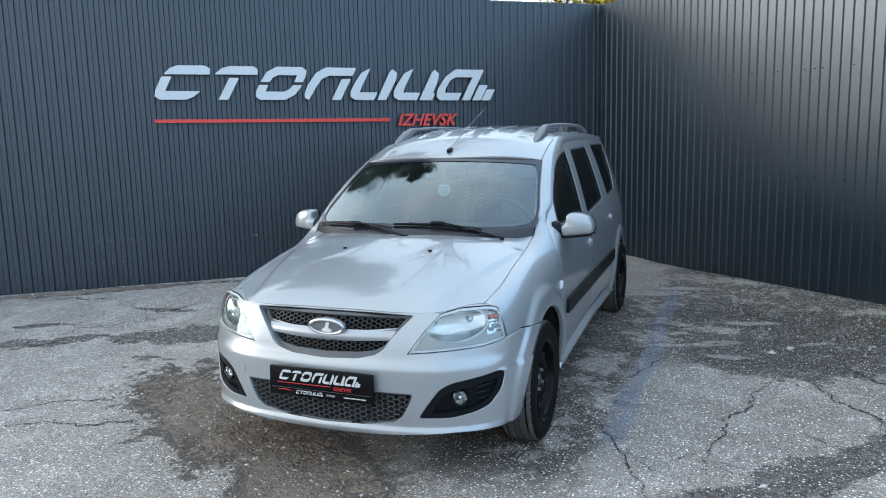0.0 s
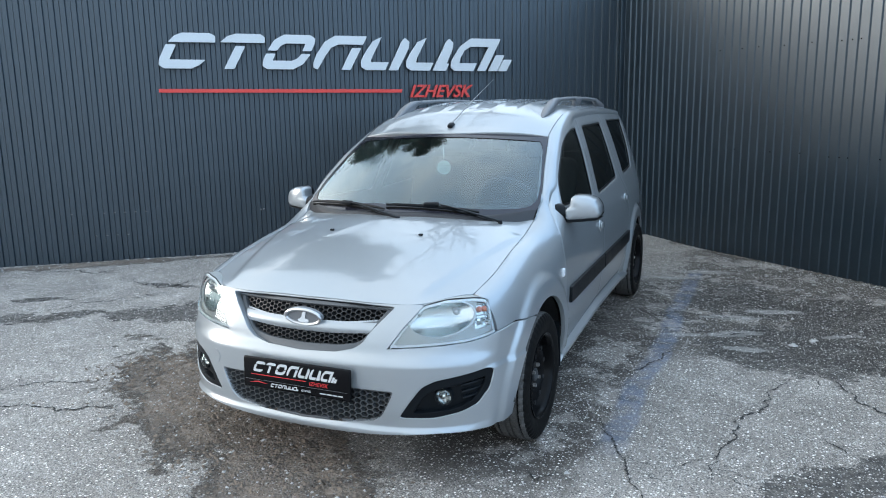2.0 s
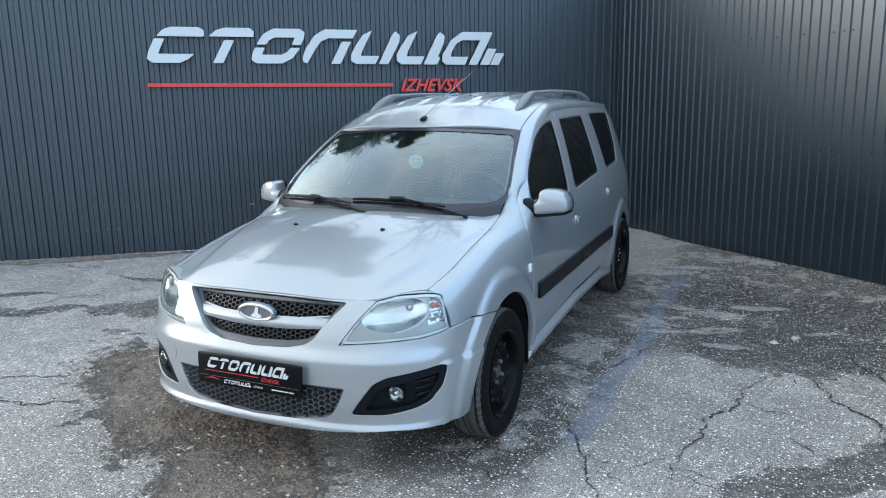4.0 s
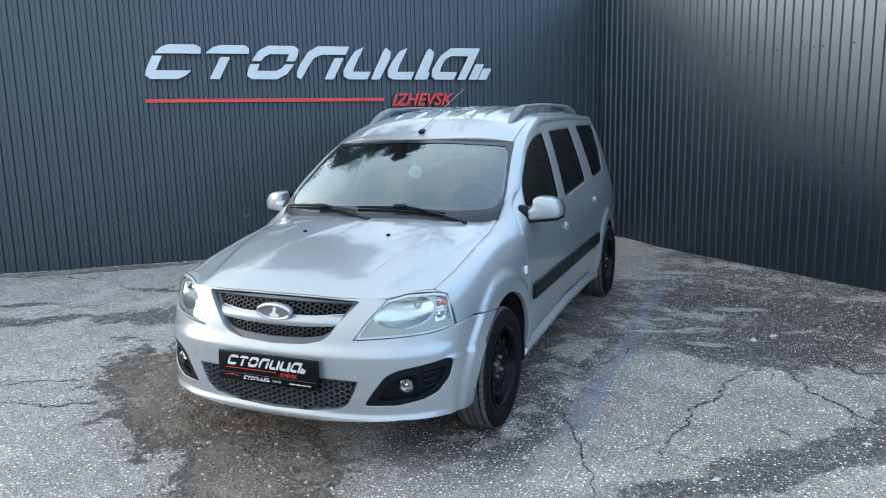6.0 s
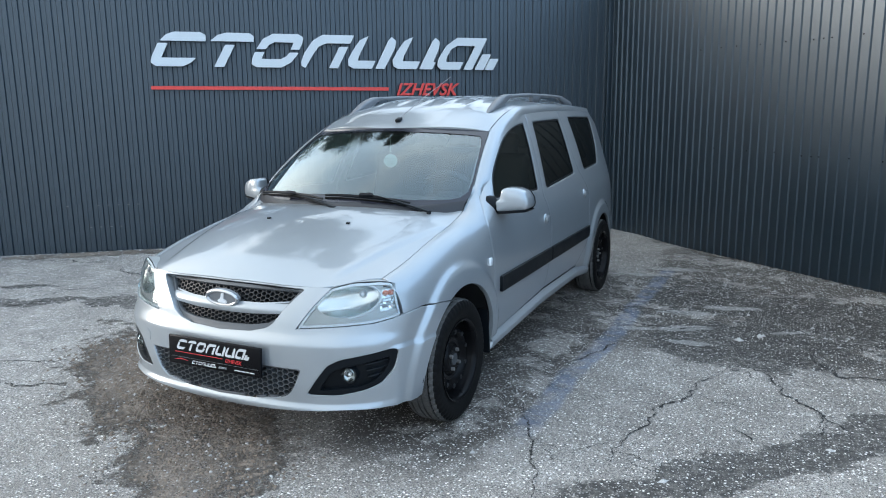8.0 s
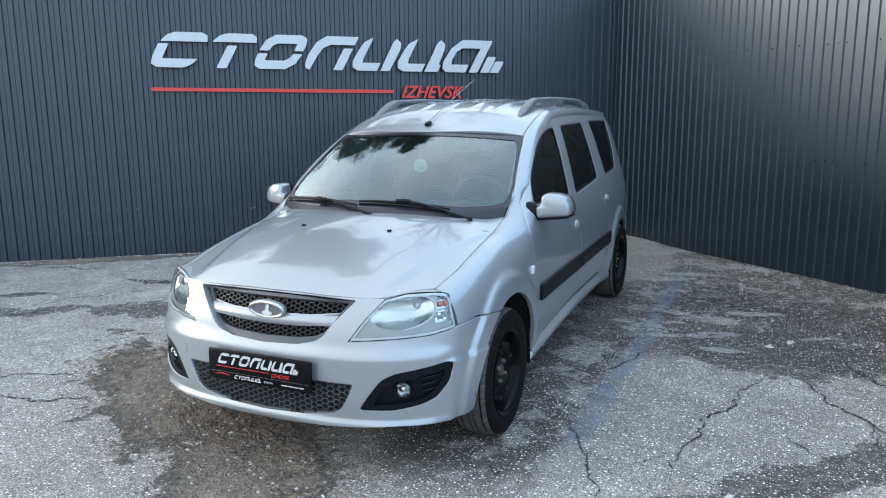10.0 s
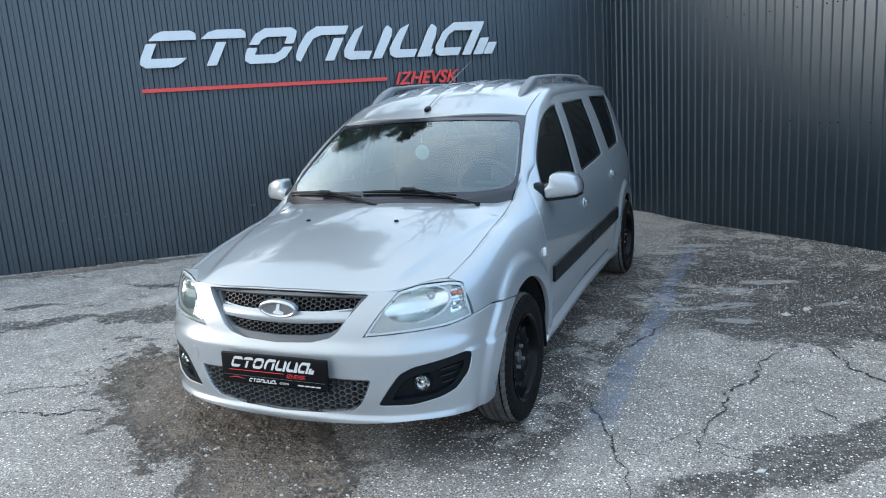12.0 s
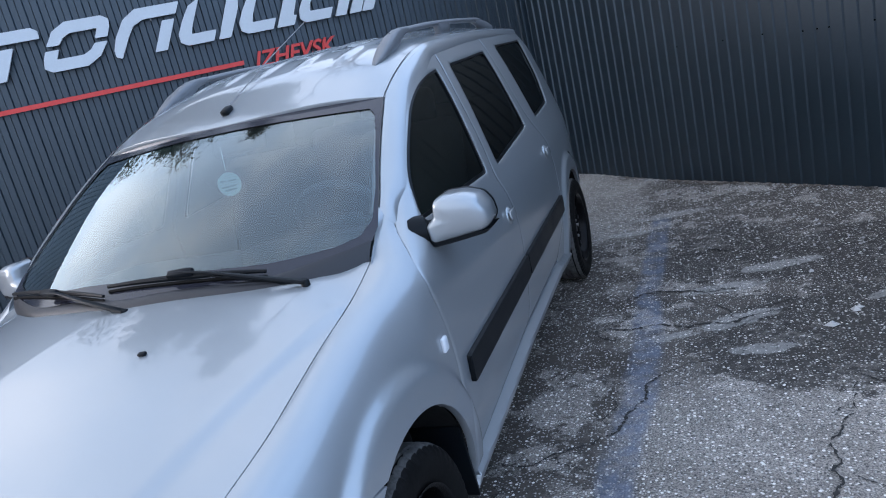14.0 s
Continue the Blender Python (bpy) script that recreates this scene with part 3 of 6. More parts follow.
for pts, w in (
        ([(0.93, 0.41), (1.1, 0.19), (1.19, 0.04), (1.27, -0.13), (1.35, -0.33), (1.42, -0.6)], 0.016),
        ([(2.02, 1.39), (1.89, 1.02), (1.85, 0.75), (1.74, 0.58), (1.72, 0.32), (1.65, 0.12), (1.64, -0.15)], 0.02),
        ([(2.02, 1.45), (2.15, 1.33), (2.29, 1.0), (2.47, 0.81), (2.54, 0.69), (2.6, 0.5)], 0.022),
        ([(0.69, 0.89), (0.9, 0.92), (1.06, 1.01), (1.19, 1.23), (1.29, 1.5), (1.6, 1.62)], 0.02),
        ([(2.46, 1.79), (2.5, 1.58), (2.58, 1.4), (2.79, 1.45), (3.1, 1.5)], 0.025),
        ([(2.1, 0.44), (2.19, 0.31)], 0.012), ([(1.88, 0.79), (1.98, 0.72), (2.1, 0.72)], 0.01),
        ([(-2.6, -0.75), (-2.14, -0.44), (-1.85, -0.28), (-1.65, -0.03)], 0.018), ([(-2.1, -0.8), (-1.83, -0.66), (-1.5, -0.53), (-1.37, -0.45)], 0.022),
        ([(-3.73, 1.89), (-3.45, 1.73), (-3.23, 1.69), (-3.12, 1.93), (-3.04, 2.15)], 0.03), ([(-4.9, 1.6), (-4.51, 1.88), (-4.22, 1.85), (-4.12, 2.03)], 0.03),
        ([(-3.8, 0.3), (-3.4, 0.47), (-3.31, 0.6), (-3.34, 0.77)], 0.03), ([(-3.65, 0.65), (-3.46, 1.03), (-3.16, 1.36), (-2.96, 1.55)], 0.02),
        ([(0.9, 1.95), (1.25, 2.05), (1.6, 2.0), (1.95, 2.15)], 0.03), ([(0.95, 2.4), (1.3, 2.5), (1.7, 2.42)], 0.025), ([(1.2, 3.0), (1.6, 3.1), (1.9, 2.95)], 0.02),
        ([(0.86, -0.35), (0.95, -0.42), (1.0, -0.33)], 0.014), ([(0.55, -1.35), (0.75, -1.3), (0.85, -1.2)], 0.02), ([(2.7, 1.9), (2.9, 2.3), (3.2, 2.4)], 0.025)):
    crack(pts, w)


def scatter_stones():
    """Loose and half-sunk pebbles; more of them by the walls and on the mud."""
    verts, faces = [], []
    base = [(1, 0, 0), (-1, 0, 0), (0, 1, 0), (0, -1, 0), (0, 0, 1), (0, 0, -1)]
    tris = [(0, 2, 4), (2, 1, 4), (1, 3, 4), (3, 0, 4), (2, 0, 5), (1, 2, 5), (3, 1, 5), (0, 3, 5)]

    def stone(x, y, r):
        k = len(verts)
        a, sq = random.uniform(0, 6.3), random.uniform(0.5, 1.0)
        c, s = math.cos(a), math.sin(a)
        z = ground_height(x, y) + r * 0.12
        for bx, by, bz in base:
            bx, by, bz = bx * r * random.uniform(0.7, 1.2), by * r * sq * random.uniform(0.7, 1.2), bz * r * random.uniform(0.35, 0.7)
            verts.append((x + bx * c - by * s, y + bx * s + by * c, z + bz))
        faces.extend([tuple(k + i for i in t) for t in tris])
    for _ in range(16000):
        x, y = random.uniform(-3.2, 3.6), random.uniform(-2.0, 4.6)
        stone(x, y, 0.0018 + 0.0055 * random.random() ** 3)
    for _ in range(2600):
        u, d = random.uniform(0.2, 5.2), random.random() ** 1.6 * 1.5
        p = CORNER + ALONG_B * u + IN_B * (0.02 + d)
        stone(p.x, p.y, 0.004 + 0.012 * random.random() ** 3)
    for _ in range(1200):
        u, d = random.uniform(0.5, 8.5), random.random() ** 2 * 0.6
        p = CORNER - ALONG_A * u + IN_A * (0.02 + d)
        stone(p.x, p.y, 0.004 + 0.014 * random.random() ** 3)
    for _ in range(900):
        t, w = random.uniform(-1.3, 1.2), random.gauss(0, 0.24)
        x, y = -0.7 + 0.86 * t + 0.51 * w, -0.42 - 0.51 * t + 0.86 * w
        stone(x, y, 0.002 + 0.012 * random.random() ** 4)
    for x, y, r in ((2.02, 1.89, .035), (2.14, 2.03, .03), (2.04, 2.57, .026), (2.5, 0.37, .02), (1.05, -0.31, .018), (1.87, -0.23, .024), (2.16, 2.06, .022)):
        stone(x, y, r)
    me = bpy.data.meshes.new("gravel")
    me.from_pydata(verts, [], faces)
    me.materials.append(PEBBLE)
    tagged(new("gravel", me), "loose pale pebbles and grit lying on the asphalt", "gravel", kind="stuff")
    # crumbs and clods of soil on the mud, thrown up along the wheel marks
    verts.clear(), faces.clear()
    for _ in range(5200):
        t, w = random.uniform(-1.35, 1.25), random.gauss(0, 0.2)
        if random.random() < 0.5:
            w = 0.08 * round(w / 0.08) + random.gauss(0, 0.012)
        x, y = -0.72 + 0.86 * t + 0.51 * w, -0.44 - 0.51 * t + 0.86 * w
        stone(x, y, 0.003 + 0.013 * random.random() ** 3)
    me = bpy.data.meshes.new("mud_crumbs")
    me.from_pydata(verts, [], faces)
    me.materials.append(SOIL)
    tagged(new("mud_crumbs", me), "brown crumbs and clods of soil on the mud", "soil", kind="stuff")


scatter_stones()


# ---- walls of profiled steel ----
PITCH_A, PITCH_B, SHEET, TOP = 0.104, 0.0967, 11, 3.17


def sheet_mesh(PITCH):
    """One sheet: flat bands with narrow grooves, folded out of thin steel."""
    bm = bmesh.new()
    prof = []
    for k in range(SHEET):
        u = k * PITCH
        prof += [(u, 0.0), (u + 0.044, 0.0), (u + 0.053, -0.0135), (u + 0.095, -0.0135)]
    prof.append((SHEET * PITCH, 0.0))
    front = [[bm.verts.new((u, w, z)) for z in (0.0, TOP)] for u, w in prof]
    rear = [[bm.verts.new((u, w - 0.0025, z)) for z in (0.0, TOP)] for u, w in prof]
    for a, b, c, d in zip(front, front[1:], rear, rear[1:]):
        bm.faces.new((a[0], b[0], b[1], a[1]))
        bm.faces.new((c[0], c[1], d[1], d[0]))
        bm.faces.new((a[1], b[1], d[1], c[1]))
        bm.faces.new((a[0], c[0], d[0], b[0]))
    bmesh.ops.recalc_face_normals(bm, faces=bm.faces[:])
    me = bpy.data.meshes.new("sheet")
    bm.to_mesh(me)
    bm.free()
    me.materials.append(WALL)
    return me


def build_wall(name, along, inward, n, z0, start, sheet, wide):
    """Sheets screwed to horizontal tubes and posts; it runs from the corner along that way."""
    bm = bmesh.new()
    turn = Matrix((along, inward, Vector((0, 0, 1)))).transposed().to_4x4()
    length = n * wide
    for z in (0.35, 1.1, 2.1, 2.95):
        box(bm, (length, 0.04, 0.06), turn @ pose(start + length / 2, -0.05, z))
    for k in range(n + 1):
        box(bm, (0.08, 0.08, TOP + 0.3), turn @ pose(start + k * length / n, -0.11, TOP / 2 - 0.2))
    ob = part(name, bm, WALL)
    ob.location = CORNER
    tagged(ob, "tall fence wall of dark grey-blue profiled steel sheets", "wall", kind="structure")
    for k in range(n):
        s = new("sheet", sheet)
        s.parent = ob
        s.matrix_basis = turn @ pose(start + k * wide, 0, z0)
    return ob, turn


# the last five back sheets are unseen, added to darken reflections in the nose
wall_back, TURN_A = build_wall("wall_back", -ALONG_A, IN_A, 13, 0.012, 0.014, sheet_mesh(PITCH_A), SHEET * PITCH_A)
wall_right, TURN_B = build_wall("wall_right", ALONG_B, IN_B, 7, 0.0, 0.0, sheet_mesh(PITCH_B), SHEET * PITCH_B)


def build_corner_post():
    bm = bmesh.new()
    box(bm, (0.07, 0.07, TOP - 0.01), Matrix.Translation(CORNER + Vector((0, -0.02, TOP / 2))) @ pose(0, 0, 0, 0, 0, 45), 0.004)
    return tagged(part("trim", bm, WALL), "dark steel corner flashing between two fence walls", "trim", kind="structure")


build_corner_post()


def screw_mesh(r, mat):
    bm = lathe([(0.0, 0.0005), (0.004, r * 0.6), (0.003, r), (0.0, r * 1.1)], 8, "y")
    me = bpy.data.meshes.new("screw")
    bm.to_mesh(me)
    bm.free()
    me.materials.append(mat)
    return me


SCREW, SCREW_PALE = screw_mesh(0.006, STEEL_BLACK), screw_mesh(0.009, DULL_STEEL)
for u, z in ((1.55, 2.12), (1.83, 2.12), (2.03, 2.12), (2.32, 2.11), (2.61, 2.11), (2.9, 2.1), (3.0, 2.1), (3.08, 2.1), (3.37, 2.1), (3.65, 2.09), (4.1, 2.09), (1.81, 1.12), (2.24, 1.11), (2.57, 1.11), (2.87, 1.09), (2.97, 1.09), (3.05, 1.09), (3.34, 1.09), (3.64, 1.08)):
    s = new("screw", SCREW)
    s.parent, s.matrix_basis = wall_right, TURN_B @ pose(u, 0.001, z)
for u, z in ((4.35, 0.515), (4.38, 0.51)):
    s = new("screw", SCREW_PALE)
    s.parent, s.matrix_basis = wall_back, TURN_A @ pose(u, 0.001, z)
for k in range(9):
    for z, u in ((0.55, 5.57 + 0.1035 * k), (0.312, 5.767 + 0.1035 * k)):
        if (z > 0.5 and k in (0, 1, 2, 3, 4, 7)) or (z < 0.5 and k < 4):
            s = new("screw", SCREW_PALE)
            s.parent, s.matrix_basis = wall_back, TURN_A @ pose(u, 0.001, z) @ Matrix.Diagonal((1.3, 1, 0.45, 1))


# ---- sign on the back wall ----
# letter strokes in letter heights, before the slant; bars are 0.25 high, stems 0.28 wide
STROKES = [
    ("letter", [(-0.08, 0.74), (0.02, 0.92), (0.2, 1.0), (0.95, 1.0), (1.14, 0.92), (1.22, 0.74)]),
    ("letter", [(-0.11, 0.67), (0.17, 0.67), (0.17, 0.25), (1.16, 0.25), (1.06, 0.1), (0.88, 0.0), (0.13, 0.0), (-0.06, 0.1), (-0.11, 0.28)]),
    ("letter", [(1.34, 0.75), (1.48, 0.93), (1.68, 1.0), (2.38, 1.0), (2.54, 0.91), (2.61, 0.75)]),
    ("letter", [(1.82, 0.65), (2.1, 0.65), (2.08, 0.0), (1.79, 0.0)]),
    ("letter", [(2.78, 0.54), (2.84, 0.84), (3.06, 1.0), (3.83, 1.0), (4.02, 0.9), (4.07, 0.74), (4.07, 0.54), (3.8, 0.54), (3.8, 0.75), (3.22, 0.75), (3.1, 0.67), (3.06, 0.54)]),
    ("letter", [(2.78, 0.45), (3.06, 0.45), (3.06, 0.25), (3.63, 0.25), (3.76, 0.33), (3.81, 0.45), (4.09, 0.45), (4.0, 0.16), (3.77, 0.0), (3.02, 0.0), (2.83, 0.1), (2.78, 0.28)]),
    ("letter", [(4.28, 0.2), (4.26, 0.45), (4.34, 0.82), (4.56, 1.0), (5.54, 1.0), (5.53, 0.75), (4.8, 0.75), (4.61, 0.65), (4.55, 0.42), (4.5, 0.0), (4.35, 0.06)]),
    ("letter", [(5.24, 0.65), (5.52, 0.65), (5.5, 0.0), (5.22, 0.0)]),
    ("letter", [(6.0, 1.0), (5.78, 0.86), (5.71, 0.55), (5.69, 0.28), (5.78, 0.09), (5.98, 0.0), (6.57, 0.0), (6.57, 0.24), (6.0, 0.24), (5.98, 0.42)]),
    ("letter", [(6.73, 0.98), (6.93, 0.86), (7.0, 0.65), (6.97, 0.0), (6.68, 0.0), (6.68, 0.88)]),
    ("letter", [(7.42, 1.0), (7.19, 0.86), (7.12, 0.55), (7.1, 0.28), (7.2, 0.09), (7.4, 0.0), (8.0, 0.0), (8.0, 0.24), (7.43, 0.24), (7.4, 0.42)]),
    ("letter", [(8.15, 0.98), (8.35, 0.86), (8.42, 0.65), (8.44, 0.22), (8.52, 0.22), (8.52, 0.0), (8.09, 0.0), (8.1, 0.88)]),
    ("letter", [(9.86, 1.0), (9.84, 0.0), (9.56, 0.0), (9.58, 0.75), (8.98, 0.75), (8.83, 0.63), (8.81, 0.38), (8.85, 0.24), (9.43, 0.24), (9.43, 0.0), (8.8, 0.0), (8.64, 0.1), (8.56, 0.31), (8.62, 0.74), (8.86, 1.0)]),
    ("bar", [(9.95, 0.5), (10.24, 0.5), (10.23, 0.0), (9.93, 0.0)]),
    ("bar", [(10.27, 0.36), (10.57, 0.36), (10.55, 0.0), (10.26, 0.0)]),
]


def build_sign():
    sign = thing("wall_sign", "raised pale grey lettering with a red underline on the steel fence", "sign")
    h, u0, z0 = 0.36, 5.40, 2.03
    stand = 0.035

    def to(u, v, w):
        a = u0 - h * (u + 0.5 * v)
        z = z0 + h * v - 0.0086 * (u0 - a)
        return CORNER - ALONG_A * (a - 0.09) + IN_A * (stand + w) + Vector((0, 0, z))
    for name, pts in STROKES:
        part(name, prism(rounded(pts, 0.025, 3), 0.03, to), SIGN_WHITE, sign)

    def flat(u, z, w):
        return CORNER - ALONG_A * (u - 0.09) + IN_A * (stand + w) + Vector((0, 0, z - 0.0086 * (5.4 - u)))
    part("underline", prism([(5.42, 1.785), (5.42, 1.822), (2.843, 1.824), (2.85, 1.787)], 0.022, flat), SIGN_RED, sign, "thin red bar")
    m = Matrix.Translation(flat(2.765, 1.738, 0.02)) @ Matrix((ALONG_A, Vector((0, 0, 1)), IN_A)).transposed().to_4x4()
    lettering("city_name", "IZHEVSK", 0.192, m @ pose(0, 0, 0, 0, 0, -0.4) @ Matrix.Diagonal((0.965, 1, 1, 1)), SIGN_RED, sign, 0.014, 0.35, 0.004)
    # studs that hold the strokes off the sheet
    for name, pts in STROKES:
        for k in (0, len(pts) // 2):
            u, v = (sum(pts[(k + j) % len(pts)][i] for j in range(3)) / 3 for i in (0, 1))
            part("stud", tube([to(u, v, -stand - .006), to(u, v, .004)], .007, 8), DULL_STEEL, sign)
    for u in (5.2, 4.4, 3.6, 3.0):
        part("stud", tube([flat(u, 1.804, -stand - .006), flat(u, 1.804, .004)], .006, 8), DULL_STEEL, sign)
    return sign


build_sign()


# ---- trees beyond the fence ----
def build_tree(name, at, height, spread, leaf_mat, bark, leaves, leaf_size, label, low=0.35, seed=3):
    """Tapered trunk, forking limbs and twigs, with clumps of small leaves round the twigs."""
    rnd = random.Random(seed)
    root = thing(name, label, "tree", at=at)
    wood = bmesh.new()
    tips = []

    def limb(p, d, length, r, level):
        pts, q = [p], Vector(p)
        for k in range(5):
            d = (d + Vector((rnd.uniform(-1, 1), rnd.uniform(-1, 1), rnd.uniform(-0.5, 0.7))) * 0.16).normalized()
            q = q + d * length / 5
            pts.append(q.copy())
        tube(pts, lambda t: r * (1 - 0.7 * t) + 0.004, 6, 1.0, wood)
        if level == 3:
            tips.extend(pts[2:])
            return
        for k in range(5 if level else 11):
            t = rnd.uniform(0.3 if level else low, 1.0)
            i = min(4, int(t * 5))
            start = pts[i].lerp(pts[i + 1], t * 5 - i)
            a = rnd.uniform(0, math.tau)
            out = Vector((math.cos(a), math.sin(a), rnd.uniform(0.1, 0.7))).normalized()
            limb(start, (out + d * 0.35).normalized(), (spread * (1.15 - 0.5 * t) if level == 0 else length * 0.5) * rnd.uniform(0.7, 1.1), r * (0.4 if level == 0 else 0.5), level + 1)
    limb(Vector((0, 0, -0.3)), Vector((0, 0, 1)), height, height * 0.018, 0)
    part("trunk", wood, bark, root)
    if leaves:
        verts, faces = [], []
        for _ in range(leaves):
            c = rnd.choice(tips) + Vector((rnd.gauss(0, 0.16), rnd.gauss(0, 0.16), rnd.gauss(0, 0.16)))
            u = Vector((rnd.gauss(0, 1), rnd.gauss(0, 1), rnd.gauss(0, 0.7))).normalized() * leaf_size * rnd.uniform(0.6, 1.3)
            w = u.cross(Vector((rnd.gauss(0, 1), rnd.gauss(0, 1), rnd.gauss(0, 1)))).normalized() * leaf_size * 0.35
            k = len(verts)
            verts += [c - u, c + w, c + u, c - w]
            faces.append((k, k + 1, k + 2, k + 3))
        me = bpy.data.meshes.new("crown")
        me.from_pydata(verts, [], faces)
        me.materials.append(leaf_mat)
        crown = new("crown", me)
        crown.parent = root
    return root


build_tree("tree", (-5.9, 5.2, 0), 9.2, 2.2, NEEDLES, BARK, 52000, 0.06, "dark green leafy tree rising behind the steel fence", 0.3, 5)
build_tree("tree", (-0.6, 10.5, 0), 5.2, 2.0, YELLOW_LEAVES, BARK, 9000, 0.05, "yellow autumn tree behind the fence corner", 0.4, 8)
build_tree("tree", (-2.6, 10.5, 0), 9.5, 3.4, YELLOW_LEAVES, BARK_GREY, 0, 0.05, "bare grey tree behind the steel fence", 0.35, 12)


# ---- the car: its forms ----
# x to its left side, y towards its tail from the front axle, z up
prof = curve([(.18, .79), (.30, .822), (.45, .842), (.60, .848), (.75, .845), (.88, .832), (.98, .808), (1.05, .787), (1.15, .755), (1.30, .704), (1.45, .645), (1.52, .61), (1.58, .56)])
plan = curve([(-.76, .40), (-.62, .62), (-.46, .772), (-.33, .815), (-.15, .838), (.1, .846), (.6, .848), (2.4, .846), (3.0, .832), (3.4, .805), (3.62, .74)])
nose = curve([(.18, -.69), (.225, -.738), (.242, -.754), (.258, -.755), (.275, -.745), (.36, -.750), (.47, -.751), (.53, -.750), (.55, -.744), (.575, -.728), (.63, -.715), (.70, -.692), (.78, -.645), (.84, -.54)])
ARCH_F, ARCH_R = (0.05, 0.29, 0.385), (2.905, 0.29, 0.375)


def flare(y, z):
    f = 0.0
    for cy, cz, r in (ARCH_F, ARCH_R):
        d = math.hypot(y - cy, z - cz)
        f = max(f, 0.02 * (1 - smooth(r + 0.075, r + 0.115, d)))
    return f


# the line along which doors and pillar wrap in towards the windscreen, and by how much
WRAP = [(.43, .90, 0), (.47, .98, .03), (.54, 1.055, .06), (.63, 1.145, .06), (.77, 1.25, .055), (.93, 1.345, .045), (1.12, 1.42, .03), (1.33, 1.468, 0)]


wrap_t = np.linspace(0, 1, len(WRAP))
wrap_y, wrap_z, wrap_give = (curve([(t, p[k]) for t, p in zip(wrap_t, WRAP)]) for k in range(3))
WRAP_LINE = np.array([(wrap_y(t), wrap_z(t), wrap_give(t)) for t in np.linspace(0, 1, 240)])


def wrap(y, z):
    d = np.hypot(WRAP_LINE[:, 0] - y, WRAP_LINE[:, 1] - z)
    k = int(d.argmin())
    return float(WRAP_LINE[k, 2]) * max(0, 1 - float(d[k]) / .065) ** 2


def side(y, z):
    x = prof(z) * plan(y) / .848
    return x - wrap(y, z) if .35 < y < 1.4 and z > .85 else x


# half of the nose seen from above, as arc length to place
NOSE_PLAN = [(0, -.75), (.13, -.748), (.26, -.741), (.36, -.731), (.44, -.716), (.53, -.688), (.61, -.650), (.675, -.606), (.728, -.558), (.765, -.508), (.789, -.455), (.806, -.39), (.818, -.33), (.830, -.25), (.838, -.15), (.844, -.05), (.846, .05)]
arc = [0.0]
for (xa, ya), (xb, yb) in zip(NOSE_PLAN, NOSE_PLAN[1:]):
    arc.append(arc[-1] + math.hypot(xb - xa, yb - ya))
nose_x, nose_y = curve([(s, p[0]) for s, p in zip(arc, NOSE_PLAN)]), curve([(s, p[1]) for s, p in zip(arc, NOSE_PLAN)])


def s_at_x(x):
    return math.copysign(float(np.interp(abs(x), [p[0] for p in NOSE_PLAN], arc)), x)


def s_at_y(y):
    return float(np.interp(y, [p[1] for p in NOSE_PLAN], arc))


def bumper_at(s, z, deep=0.0):
    """A point of the nose: s metres round it from the middle, at the height z, sunk in by deep."""
    a, sg = abs(s), (1 if s >= 0 else -1)
    x, y = nose_x(a), nose_y(a)
    k = smooth(-.60, -.36, y)
    x *= 1 - k * (1 - prof(z) / .848)
    y += (nose(z) + .75) * (1 - k)
    if z > .6:
        x -= k * .11 * (1 - max(0, 1 - min(1, (z - .6) / .195) ** 2.1) ** .476)
    x += flare(y, z) * k + 0.010 * smooth(.50, .515, .51 + (.51 - z)) * smooth(.80, .86, a)
    if deep:
        dx, dy = nose_y(a + .01) - nose_y(a - .01), -(nose_x(a + .01) - nose_x(a - .01))
        n = math.hypot(dx, dy)
        x, y = x - deep * dx / n, y - deep * dy / n
    return Vector((sg * x, y, z))


hood_mid = curve([(-.66, .775), (-.6, .805), (-.45, .85), (-.2, .918), (0, .962), (.2, 1.0), (.5, 1.05)])
hood_edge_x = curve([(-.43, .673), (-.21, .694), (.04, .690), (.31, .687), (.45, .692), (.64, .705)])


def hood_raw(x, y):
    z = hood_mid(y) - 0.075 * (abs(x) / .7) ** 2.4
    z += (0.008 - 0.010 * smooth(.50 + .275 * (y + .42), .542 + .24 * (y + .42), abs(x))) * smooth(-.62, -.45, y)
    return z + 0.012 * smooth(.22, .42, y) * smooth(.58, .69, abs(x))


def hood_at(x, y):
    """The bonnet, which meets the wings flush along its edges."""
    z, e = hood_raw(x, y), min(.40, max(-.42, y))
    z += smooth(.57, .688, abs(x)) * (hood_edge_z(e) - hood_raw(hood_edge_x(e) - .004, e))
    return Vector((x, y, z))


SHUT_A = [(.455, .29), (.452, .42), (.465, .55), (.463, .70), (.44, .82), (.43, .90), (.47, .98), (.54, 1.055)]
SHUT_A = bent(SHUT_A, 4)
SHUT_LINE = np.array([(SHUT_A[k][0] + (SHUT_A[k + 1][0] - SHUT_A[k][0]) * t / 8, SHUT_A[k][1] + (SHUT_A[k + 1][1] - SHUT_A[k][1]) * t / 8) for k in range(len(SHUT_A) - 1) for t in range(9)])
hood_edge_z = curve([(-.43, .79), (-.21, .843), (.04, .897), (.25, .935), (.40, .985), (.47, 1.035), (.54, 1.092), (.64, 1.16)])
ROUND = 0.35


def q_at(y, z):
    p = 2.1 + .3 * smooth(-.1, .45, y)
    v = min(1, max(0, (z - .6) / (hood_edge_z(y) - .6)))
    return z if z <= .6 else .6 + ROUND * math.asin(v ** (p / 2)) / (math.pi / 2)


